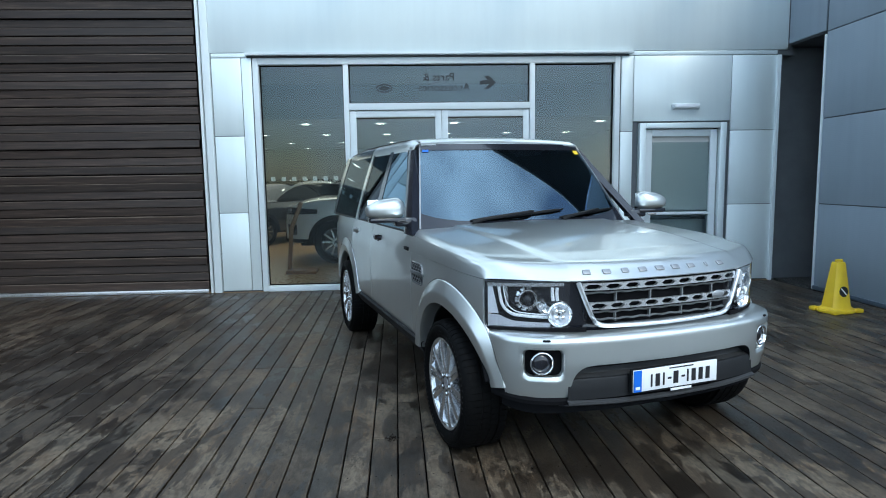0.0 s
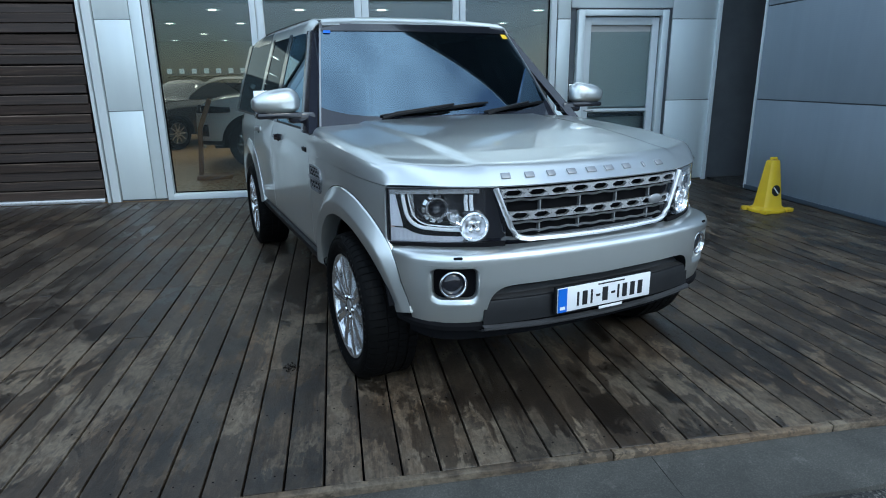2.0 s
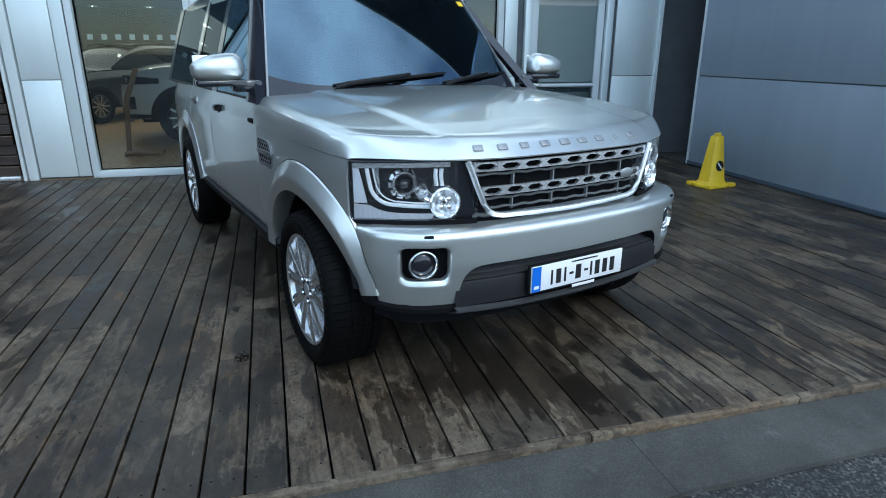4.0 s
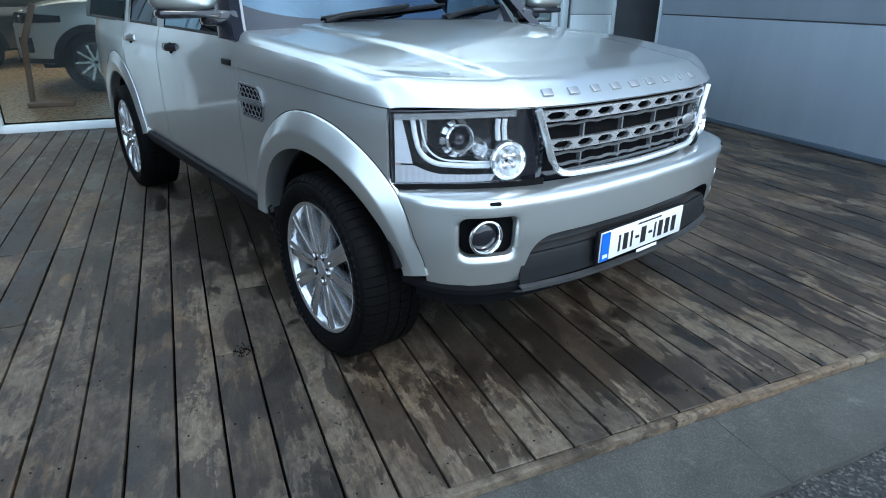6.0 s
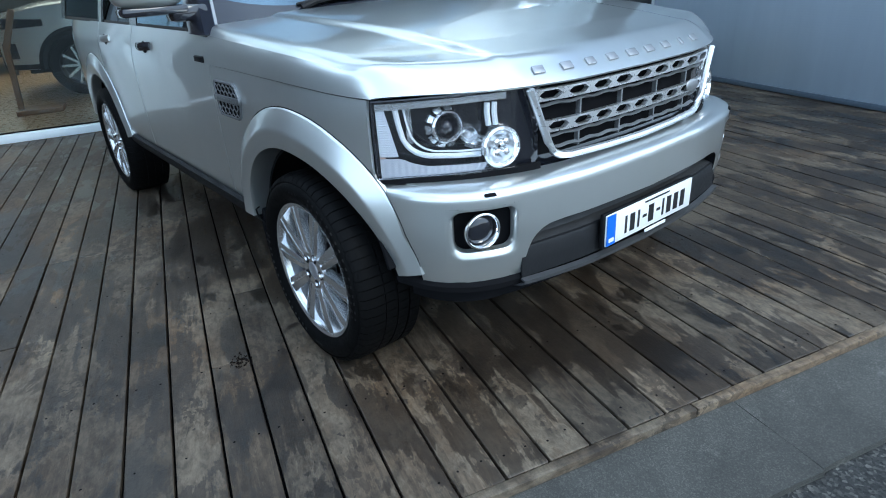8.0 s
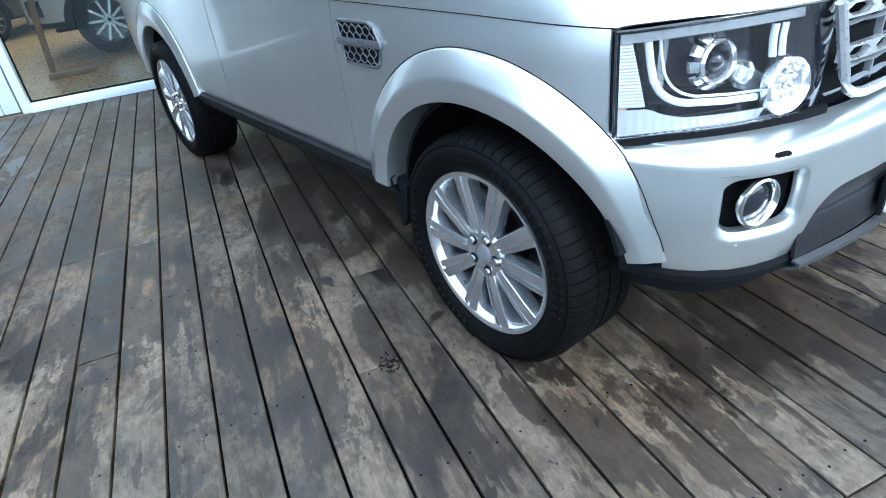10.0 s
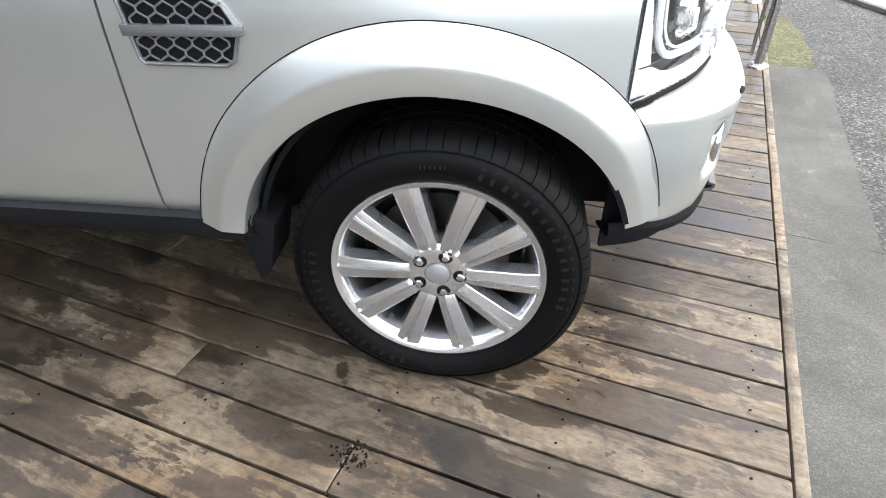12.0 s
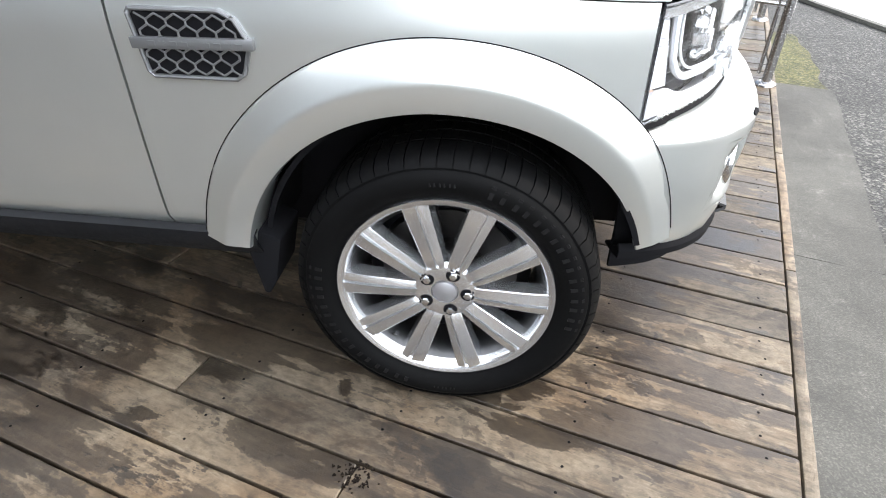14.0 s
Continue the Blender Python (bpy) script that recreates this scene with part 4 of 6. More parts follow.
us = [math.copysign(1 - (1 - abs(t)) ** 1.5, t) for t in spread(-1, 1, 120)]
bonnet = part("bonnet", sheet(bonnet_at, us, spread(0, 1, 60), thick=0.010, out=(0, 0, 1)), PAINT, car, "", 60)
for y in (-0.40, 0.0, 0.40):
    part("washer_jet", boxes(((-0.50, y, 1.197), (0.035, 0.028, 0.014), 0.004)), PLASTIC, bonnet)
# nine raised plain bars in place of the lettering
for k in range(9):
    y = 0.375 - 0.1025 * k
    best = min((abs(bonnet_at(u_ / 200.0, v_ / 200.0).z - 1.066) + 3 * abs(bonnet_at(u_ / 200.0, v_ / 200.0).y - y), u_, v_) for u_ in range(int(y / 0.82 * 200) - 14, int(y / 0.82 * 200) + 15, 2) for v_ in range(150, 199, 3))
    u0, v0 = best[1] / 200.0, best[2] / 200.0
    c = bonnet_at(u0, v0)
    down, across = (bonnet_at(u0, v0 + 0.01) - bonnet_at(u0, v0 - 0.01)).normalized(), (bonnet_at(u0 + 0.01, v0) - bonnet_at(u0 - 0.01, v0)).normalized()
    nrm = down.cross(across).normalized()
    nrm = nrm if nrm.x > 0 else -nrm
    up = nrm.cross(across).normalized()
    bar = part("badge_bar", boxes(((0, 0, 0), ((0.046, 0.014, 0.042, 0.046, 0.048, 0.044, 0.038, 0.042, 0.040)[k], 0.028, 0.007), 0.002)), BADGE, bonnet)
    m3 = Matrix((across, up, nrm)).transposed()
    bar.matrix_basis = Matrix.Translation(c + nrm * 0.003) @ m3.to_4x4()

# scuttle under the windscreen
part("scuttle", sheet(lambda y, k: Vector(((-0.70, -0.74, -0.84, -0.90)[int(k)] + 0.10 * (1 - (y / 0.86) ** 2) * (k > 0) * 0.6, y, (1.155, 1.172, 1.186, 1.18)[int(k)])), spread(-0.86, 0.86, 30), [0, 1, 2, 3], thick=0.01, out=(0, 0, 1)), PLASTIC, car)


# windscreen, pillars, windows, roof
def screen_at(u, v):
    """u across (-1..1), v from the foot (0) to the head (1)."""
    half = 0.845 + (0.690 - 0.845) * v
    x = -0.80 + (-1.255 + 0.80) * v + 0.12 * (1 - u * u) * (1 - 0.3 * v)
    return Vector((x, u * half, 1.185 + (1.772 - 1.185) * v + 0.012 * math.sin(v * math.pi)))


part("windscreen", sheet(screen_at, spread(-1, 1, 28), spread(0, 1, 14), thick=0.005, out=(1, 0, 1)), CAR_GLASS, car).visible_shadow = False
part("windscreen_band", sheet(lambda u, v: screen_at(u, v) + Vector((0.003, 0, 0.003)), spread(-1, 1, 28), spread(0.965, 1.05, 3), thick=0.004, out=(1, 0, 1)), BLACK_GLOSS, car)


for u0, u1, v0, v1, mat, label in ((0.90, 0.965, 0.90, 0.955, YELLOW, "small yellow sticker"), (-0.965, -0.90, 0.935, 0.965, PLATE_BLUE, "small blue sticker")):
    part("windscreen_sticker", sheet(lambda u, v: screen_at(u, v) + Vector((0.004, 0, 0.004)), spread(u0, u1, 3), spread(v0, v1, 2), thick=0.001, out=(1, 0, 1)), mat, car, label)


def house(x, z):
    """Half width of the upper body."""
    return 0.905 - 0.185 * ((z - 1.16) / 0.64) ** 1.15 if z > 1.16 else 0.905


for s in (-1, 1):
    part("windscreen_pillar", sheet(lambda a, k: Vector((-0.66 + (-1.30 + 0.66) * a + (-0.155, -0.06, 0.0, 0.0)[int(k)] * (1 - 0.35 * a) + (0.0, 0.0, 0.01, -0.015)[int(k)], s * (house(0, 1.16 + 0.645 * a) + (0.012, 0.016, 0.004, -0.052)[int(k)] + 0.035 * (1 - a) ** 2), 1.165 + 0.618 * a)), spread(0, 0.96, 20), [0, 1, 2, 3], thick=0.012, out=(0.3, s, 0.2)), PILLAR, car, "gloss black windscreen pillar")
    part("pillar_trim", sheet(lambda a, k: screen_at(s * (1.0 - 0.013 * k), a) + Vector((0.006, 0, 0.006)), spread(0.0, 0.99, 16), [0, 1], thick=0.006, out=(1, 0, 1)), MESH_GREY, car)
    for name, xa, xb, xc, xd, mat in (("front_window", -0.86, -1.76, -1.78, -1.40, CAR_GLASS), ("rear_window", -1.90, -2.50, -2.44, -1.90, DARK_GLASS), ("quarter_window", -2.64, -3.74, -3.64, -2.58, DARK_GLASS)):
        def at(u, v, xa=xa, xb=xb, xc=xc, xd=xd):
            x = (xa + (xb - xa) * u) * (1 - v) + (xd + (xc - xd) * u) * v
            z = 1.175 + 0.585 * v
            return Vector((x, s * (house(x, z) + 0.004), z))
        part(name, sheet(at, spread(0, 1, 10), spread(0, 1, 8), thick=0.005, out=(0, s, 0)), mat, car).visible_shadow = False
    for xa, xb, xc, xd, mat in ((-1.765, -1.895, -1.895, -1.785, BLACK_GLOSS), (-2.50, -2.555, -2.495, -2.44, BLACK_GLOSS), (-2.555, -2.625, -2.565, -2.495, PAINT), (-2.625, -2.655, -2.595, -2.565, BLACK_GLOSS), (-3.74, -3.88, -3.82, -3.64, DARK_ROOF)):
        def at(u, v, xa=xa, xb=xb, xc=xc, xd=xd):
            x = (xa + (xb - xa) * u) * (1 - v) + (xd + (xc - xd) * u) * v
            z = 1.16 + 0.62 * v
            return Vector((x, s * (house(x, z) + 0.008), z))
        part("roof_pillar", sheet(at, spread(0, 1, 4), spread(0, 1, 10), thick=0.02, out=(0, s, 0)), mat, car)
    part("window_rail", sheet(lambda x, k: Vector((x, s * ((0.925, 0.918, 0.905)[int(k)] - 0.012), (1.16, 1.178, 1.186)[int(k)])), spread(-3.8, -0.78, 30), [0, 1, 2], thick=0.006, out=(0, s, 0.4)), PLASTIC, car)
    for x0, x1, mat in ((-2.555, -1.28, PAINT), (-3.84, -2.557, DARK_ROOF)):
        part("roof_rail_edge", sheet(lambda x, k: Vector((x, s * (0.742, 0.732, 0.705, 0.67)[int(k)], (1.752, 1.80, 1.832, 1.848)[int(k)] - 0.05 * max(0, (-2.9 - x) / 0.95) ** 2 - 0.035 * max(0, (x + 1.48) / 0.20) ** 2)), spread(x0, x1, 24), [0, 1, 2, 3], thick=0.012, out=(0, s, 0.6)), mat, car)


def roof_at(x, y):
    front = curve(-x, [(1.225, 0.030), (1.24, 0.048), (1.27, 0.068), (1.34, 0.086), (1.50, 0.104), (1.8, 0.116), (2.8, 0.118), (3.86, 0.06)])
    return Vector((x - 0.02 * (y / 0.67) ** 2 * (x > -1.3), y, 1.768 + front * (1 - 0.26 * (abs(y) / 0.672) ** 2.5)))


roof = part("car_roof", sheet(roof_at, [-1.225, -1.23, -1.235, -1.242, -1.255, -1.27, -1.29, -1.32, -1.36, -1.42] + spread(-1.5, -3.86, 28), spread(-0.672, 0.672, 24), thick=0.014, out=(0, 0, 1)), PAINT, car, "", 60)
for s in (-1, 1):
    part("roof_seam", sheet(lambda x, k: roof_at(x, s * 0.664) + Vector((0, s * 0.016 * k, 0.004 - 0.005 * k)), spread(-3.8, -1.26, 20), [0, 1], thick=0.006, out=(0, 0, 1)), PLASTIC, roof)
part("tailgate", sheet(lambda y, z: Vector((-3.90 - 0.03 * math.sin((z - 0.5) * 2.2) + 0.10 * (abs(y) / 0.84) ** 6, y * (1 if z < 1.16 else house(0, z) / 0.905), z)), spread(-0.84, 0.84, 20), spread(0.46, 1.83, 18), thick=0.02, out=(-1, 0, 0)), PAINT, car)

# cabin: dash, wheel, seats, mirror
part("dashboard", sheet(lambda y, k: Vector(((-0.84, -0.98, -1.20, -1.25)[int(k)], y, (1.15, 1.17, 1.14, 0.98)[int(k)])), spread(-0.80, 0.80, 12), [0, 1, 2, 3], thick=0.02, out=(0, 0, 1)), DASH, car)
part("steering_wheel", tube(bmesh.new(), [(-1.36 - 0.06 * math.sin(t), -0.40 + 0.185 * math.cos(t), 1.12 + 0.175 * math.sin(t)) for t in (2 * math.pi * k / 28 for k in range(28))], 0.015, 8, True), DASH, car)
for y in (-0.40, 0.40):
    for x, name in ((-1.95, "front_seat"), (-2.85, "rear_seat")):
        bm = bmesh.new()
        box(bm, (x, y, 1.22), (0.14, 0.46, 0.56), 0.05)
        box(bm, (x + 0.22, y, 0.98), (0.46, 0.48, 0.14), 0.05)
        box(bm, (x - 0.02, y, 1.58), (0.10, 0.26, 0.18), 0.04)
        part(name, bm, SEAT, car)
part("rear_view_mirror", boxes(((-1.26, 0.0, 1.70), (0.04, 0.22, 0.065), 0.015)), BLACK_GLOSS, car)

# wipers lying on the glass, and the black border of the glass
part("glass_border", sheet(lambda u, v: screen_at(u, v * (0.070 + 0.11 * abs(u) ** 5)) + Vector((0.004, 0, 0.004)), spread(-1, 1, 40), spread(0, 1, 4), thick=0.003, out=(1, 0, 1)), PILLAR, car)
for u0, v0, u1, v1 in ((-0.58, 0.075, 0.33, 0.165), (0.26, 0.075, 0.93, 0.150)):
    lift = lambda u, v, d: screen_at(u, v) + Vector((0.7, 0, 0.7)) * d
    um = (u0 + u1) / 2
    bm = bmesh.new()
    tube(bm, [lift(u0 + 0.02, v0 - 0.03, 0.018), lift(u0 + 0.10, v0 - 0.010, 0.034), lift(um, (v0 + v1) / 2 - 0.012, 0.046), lift(um + 0.12, (v0 + v1) / 2 + 0.012, 0.040)], [0.015, 0.013, 0.010, 0.008], 8)
    wiper = part("wiper", bm, PLASTIC, car)
    bm = bmesh.new()
    tube(bm, [lift(u0 + (u1 - u0) * t, v0 + (v1 - v0) * t, 0.014) for t in spread(0, 1, 10)], [0.006] + [0.011] * 9 + [0.006], 6)
    part("wiper_blade", bm, PLASTIC, wiper)

# door mirrors
for s in (-1, 1):
    bm = bmesh.new()
    bmesh.ops.create_uvsphere(bm, u_segments=28, v_segments=16, radius=1.0)
    for v in bm.verts:
        c = v.co.copy()
        f = lambda t, e: math.copysign(abs(t) ** e, t)
        v.co = Vector((-0.80 + (0.085 if c.x > 0 else 0.04) * f(c.x, 0.8), s * (1.085 + 0.135 * f(c.y * s, 0.72) * 1.0), 1.338 + (0.086 * f(c.z, 0.85) - 0.034 * max(0.0, 1 + c.y * s - 0.5) * c.z if c.z > 0 else 0.066 * f(c.z, 0.55))))
    m = part("door_mirror", bm, PAINT, car, "silver mirror housing with black foot", 60)
    bm = bmesh.new()
    box(bm, (-0.80, s * 1.075, 1.264), (0.115, 0.25, 0.034), 0.013)
    box(bm, (-0.80, s * 0.945, 1.246), (0.10, 0.15, 0.060), 0.018)
    part("mirror_foot", bm, BLACK_GLOSS, m)
    part("mirror_glass", boxes(((-0.842, s * 1.085, 1.335), (0.006, 0.22, 0.13), 0.002)), CHROME, m)

# bumper
POD = (0.588, 0.800, 0.538, 0.718)
INTAKE = [(0.0, 0.622), (0.42, 0.624), (0.485, 0.620), (0.515, 0.610), (0.537, 0.594), (0.552, 0.573), (0.562, 0.545), (0.570, 0.510), (0.577, 0.470), (0.580, 0.462)]
HOLE = lambda y, z: POD[0] < abs(y) < POD[1] and POD[2] < z < POD[3]
ys_edge = [0.30, 0.42, 0.46, 0.485, 0.50, 0.515, 0.526, 0.537, 0.545, 0.552, 0.557, 0.562, 0.566, 0.570, 0.5735, 0.577, 0.580, POD[0], 0.64, 0.70, 0.75, POD[1]]
qs = sorted(set([round(q, 5) for q in spread(-1, 1, 90) if not 0.40 < abs(bumper_xy(q)[0].y) < 0.81] + [round(q_of(y * k), 5) for y in ys_edge for k in (-1, 1)]))
zs = sorted([0.462, 0.485, 0.51, POD[2], 0.58, 0.62, 0.66, 0.69, POD[3], 0.73, 0.742, 0.755, 0.768, 0.778, 0.787, 0.794, 0.80, 0.804])


def bumper_keep(q, z):
    p, w = bumper_xy(q)
    return not HOLE(p.y, z) and (p.x - AXLE) ** 2 + (z - WHEEL_Z) ** 2 > 0.522 ** 2


def bumper_skin(q, z):
    """The bumper, its lower edge drawn up round the intake's opening."""
    y = abs(bumper_xy(q)[0].y)
    foot = curve(y, INTAKE) if y < 0.580 else 0.462
    return bumper_at(q, foot + (z - 0.462) * (0.804 - foot) / 0.342 if z < 0.804 else z)


bumper = part("front_bumper", sheet(bumper_skin, qs, zs, bumper_keep, 0.010, (1, 0, 0)), PAINT, car, "", 50)
part("bumper_ledge", sheet(lambda q, k: bumper_at(q, 0.800) * (1 - k) + Vector((min(nose(bumper_xy(q)[0].y) - 0.012, bumper_at(q, 0.80).x - 0.002), bumper_xy(q)[0].y * 0.985, 0.774)) * k, spread(-0.985, 0.985, 60), [0, 0.5, 1], None, 0.006, (0, 0, 1)), PAINT, bumper)
part("bumper_core", sheet(lambda q, z: bumper_at(q, z, -0.09, False), spread(-0.93, 0.93, 40), spread(0.36, 0.758, 8), None, 0.01, (1, 0, 0)), VOID, bumper)
for s in (-1, 1):
    place = lambda a, b, d, s=s: bumper_at(q_of(s * a), b, -0.0012 - d)
    bm = bmesh.new()
    rims = [(POD, 0.0005, -0.0012), ((0.596, 0.793, 0.545, 0.713), 0.030, -0.0010), ((0.603, 0.789, 0.553, 0.709), 0.032, 0.0010), ((0.610, 0.784, 0.568, 0.706), 0.030, 0.012), ((0.612, 0.783, 0.572, 0.705), 0.030, 0.034)]
    funnel(bm, [(spaced(rounded(*r, c)), d) for r, c, d in rims], place)
    fog = part("fog_lamp_surround", bm, PAINT, bumper)
    bm = bmesh.new()
    slab(bm, rounded(0.606, 0.790, 0.562, 0.712, 0.03), lambda a, b, d: place(a, b, d + 0.046), 0.02)
    part("fog_lamp_recess", bm, VOID, fog)
    c = bumper_at(q_of(s * 0.708), 0.634, -0.028)
    w = bumper_xy(q_of(s * 0.68))[1]
    turn = Matrix.Translation(c) @ Vector((1, 0, 0)).rotation_difference(Vector((w.x, w.y * 0.6, 0)).normalized()).to_matrix().to_4x4()
    bm = lathe(bmesh.new(), [(0.056, -0.014), (0.060, 0.000), (0.058, 0.007), (0.053, 0.009), (0.048, 0.004), (0.045, -0.016)], 36, axis="X")
    bm.transform(turn)
    part("chrome_ring", bm, CHROME, fog, "bright chrome ring")
    bm = lathe(bmesh.new(), [(0.001, -0.034), (0.02, -0.034), (0.047, -0.016)], 28, axis="X")
    lathe(bm, [(0.001, -0.012), (0.016, -0.016), (0.020, -0.028)], 20, axis="X")
    bm.transform(turn)
    part("fog_lamp", bm, VOID, fog)
    bm = lathe(bmesh.new(), [(0.001, 0.0), (0.020, -0.001), (0.038, -0.006), (0.046, -0.013)], 28, axis="X")
    bm.transform(turn)
    part("fog_lens", bm, BLACK_GLOSS, fog)
    bm = bmesh.new()
    slab(bm, rounded(0.671, 0.705, 0.757, 0.775, 0.006), lambda a, b, d: bumper_at(q_of(s * a), b, 0.003 - d), 0.010)
    part("washer_cap", bm, VOID, bumper)

# lower intake, skirt and plate
intake = part("lower_grille", sheet(lambda q, k: bumper_at(q, (0.557, 0.553, 0.545, 0.49, 0.452)[int(k)], (-0.030, -0.021, -0.018, -0.016, -0.014)[int(k)], False), spread(q_of(-0.582), q_of(0.582), 40), [0, 1, 2, 3, 4], thick=0.01, out=(1, 0, 0)), INTAKE_BLACK, bumper, "dark lower intake panel", 30)
# paler plastic than the panel's stands for light on the upward shelf
part("intake_shelf", sheet(lambda q, k: bumper_at(q, (0.558, 0.568, 0.590)[int(k)], (-0.028, -0.060, -0.078)[int(k)], False), spread(q_of(-0.582), q_of(0.582), 40), [0, 1, 2], thick=0.006, out=(1, 0, 1)), GREY_PLASTIC, intake, "shelf behind the intake panel, painted paler for light from above", 30)
part("intake_lip", sheet(lambda q, k: bumper_skin(q, 0.462) + (bumper_at(q, 0.0, -0.075, False) - bumper_at(q, 0.0, 0.0, False)) * (0.02, 0.3, 1.0)[int(k)] + Vector((0, 0, (0.0, -0.004, -0.004)[int(k)])), [q for q in qs if abs(bumper_xy(q)[0].y) < 0.579], [0, 1, 2], thick=0.004, out=(0, 0, -1)), PLASTIC, bumper, "", 40)
part("skirt", sheet(lambda q, k: bumper_at(q, (0.470, 0.452, 0.432, 0.422, 0.415)[int(k)] - 0.012 * (1 - abs(q)), (-0.034, -0.024, -0.028, -0.06, -0.12)[int(k)], False), spread(-0.94, 0.94, 60), [0, 1, 2, 3, 4], lambda q, k: not (abs(bumper_xy(q)[0].y) < 0.5 and k < 1), 0.008, (1, 0, -0.2)), VOID, bumper, "black lower skirt", 30)
part("skid_plate", sheet(lambda y, k: Vector((curve(abs(y), BUMP) + (-0.014, 0.004, 0.004, -0.012, -0.16)[int(k)], y, (0.452, 0.446, 0.434, 0.424, 0.375)[int(k)] - 0.010 * (1 - (y / 0.585) ** 2))), spread(-0.585, 0.585, 30), [0, 1, 2, 3, 4], None, 0.008, (1, 0, -0.3)), GREY_PLASTIC, bumper, "", 30)
plate = part("number_plate", boxes(((0.779, 0, 0.527), (0.008, 0.52, 0.112), 0.003)), PLATE_WHITE, car, "white number plate with a blue band")
part("plate_holder", boxes(((0.767, 0, 0.525), (0.016, 0.536, 0.126), 0.004)), PLASTIC, plate)
part("plate_band", boxes(((0.7835, -0.236, 0.527), (0.003, 0.046, 0.108), 0.0)), PLATE_BLUE, plate)
part("band_mark", boxes(((0.7855, -0.236, 0.492), (0.002, 0.026, 0.014), 0.0)), PLATE_WHITE, plate)
part("plate_foot_bar", boxes(((0.784, 0.03, 0.460), (0.004, 0.13, 0.012), 0.001)), PLATE_WHITE, plate)
x = -0.158
for w in (0.010, 0.026, 0.010, 0, 0.030, 0, 0.010, 0.026, 0.026, 0.026):
    if w:
        part("plate_bar", boxes(((0.7835, x + w / 2, 0.522), (0.003, w, 0.064), 0.0)), INK, plate)
        x += w + 0.019
    else:
        part("plate_bar", boxes(((0.7835, x + 0.012, 0.522), (0.003, 0.022, 0.010), 0.0)), INK, plate)
        x += 0.036
part("plate_small_bar", boxes(((0.7835, 0.03, 0.572), (0.002, 0.15, 0.006), 0.0)), INK, plate)

# grille
def grille_at(a, b, d):
    return Vector((nose(a) + 0.012 - d - 0.03 * (1.03 - b), a, b))


def grille_half(z):
    return curve(z, [(0.800, 0.33), (0.810, 0.375), (0.832, 0.414), (0.87, 0.440), (1.02, 0.500)])


# gloss surround with the bright U frame, and the dark mouth behind
grille = part("grille_surround", sheet(lambda y, z: grille_at(y, z, 0.045 if abs(y) < 0.44 else 0.03), spread(-0.60, 0.60, 48), spread(0.755, 1.032, 10), thick=0.01, out=(1, 0, 0)), BLACK_GLOSS, car)
part("grille_mouth", sheet(lambda y, z: grille_at(y, z, 0.040), spread(-0.445, 0.445, 30), spread(0.803, 1.025, 6), thick=0.004, out=(1, 0, 0)), VOID, grille)
outline = [(s * a, b) for s, row in ((-1, ((0.504, 1.020), (0.468, 0.93), (0.436, 0.854), (0.416, 0.820), (0.390, 0.806), (0.35, 0.799), (0.18, 0.794))), (1, ((0.0, 0.792), (0.18, 0.794), (0.35, 0.799), (0.390, 0.806), (0.416, 0.820), (0.436, 0.854), (0.468, 0.93), (0.504, 1.020)))) for a, b in row]
bm = bmesh.new()
tube(bm, [grille_at(a, b, -0.006) for a, b in outline], 0.0125, 8)
part("grille_frame", bm, SATIN, grille, "bright satin silver frame")


def hex_bar(z, h, n):
    """A band with a row of long hexagon holes."""
    bm = bmesh.new()
    half = grille_half(z) - 0.012
    w = 2 * half / n
    for k in range(n):
        c = -half + w * (k + 0.5)
        hexa = [(c + 0.40 * w, z), (c + 0.22 * w, z + 0.34 * h), (c - 0.22 * w, z + 0.34 * h), (c - 0.40 * w, z), (c - 0.22 * w, z - 0.34 * h), (c + 0.22 * w, z - 0.34 * h)]
        rim = [(c + 0.5 * w, z), (c + 0.3 * w, z + 0.5 * h), (c - 0.3 * w, z + 0.5 * h), (c - 0.5 * w, z), (c - 0.3 * w, z - 0.5 * h), (c + 0.3 * w, z - 0.5 * h)]
        ring(bm, rim, hexa, lambda a, b, d: grille_at(a, b, d), 0.018)
        for t in (1, -1):
            slab(bm, [(c + 0.5 * w, z), (c + 0.5 * w, z + t * 0.5 * h), (c + 0.3 * w, z + t * 0.5 * h)], grille_at, 0.018)
            slab(bm, [(c - 0.5 * w, z), (c - 0.5 * w, z + t * 0.5 * h), (c - 0.3 * w, z + t * 0.5 * h)], grille_at, 0.018)
    return bm


def wavy_bar(z, h, n):
    half = grille_half(z) - 0.010
    return sheet(lambda y, k: grille_at(y, z + h * (0.5 - k / 2) + 0.0022 * math.sin(y * n * math.pi / half), 0.004 + 0.012 * abs(k - 1)), spread(-half, half, 80), [0, 1, 2], thick=0.010, out=(1, 0, 0))


for z in (0.996, 0.899):
    part("grille_bar", hex_bar(z, 0.036, 9), SATIN, grille, "", 0)
    part("grille_slat", wavy_bar(z - 0.032, 0.011, 9), MESH_GREY, grille)
    for y in (-0.30, -0.10, 0.10, 0.30):
        part("grille_post", boxes(((grille_at(y, z - 0.05, 0.018).x, y, z - 0.058), (0.016, 0.007, 0.045), 0.0)), MESH_GREY, grille)
part("grille_slat", wavy_bar(0.829, 0.012, 9), MESH_GREY, grille)
bm = bmesh.new()
bmesh.ops.create_uvsphere(bm, u_segments=24, v_segments=10, radius=1.0)
for v in bm.verts:
    v.co = Vector((grille_at(0.335, 0.905, -0.004).x + 0.006 * v.co.x, 0.335 + 0.042 * v.co.y, 0.905 + 0.023 * v.co.z))
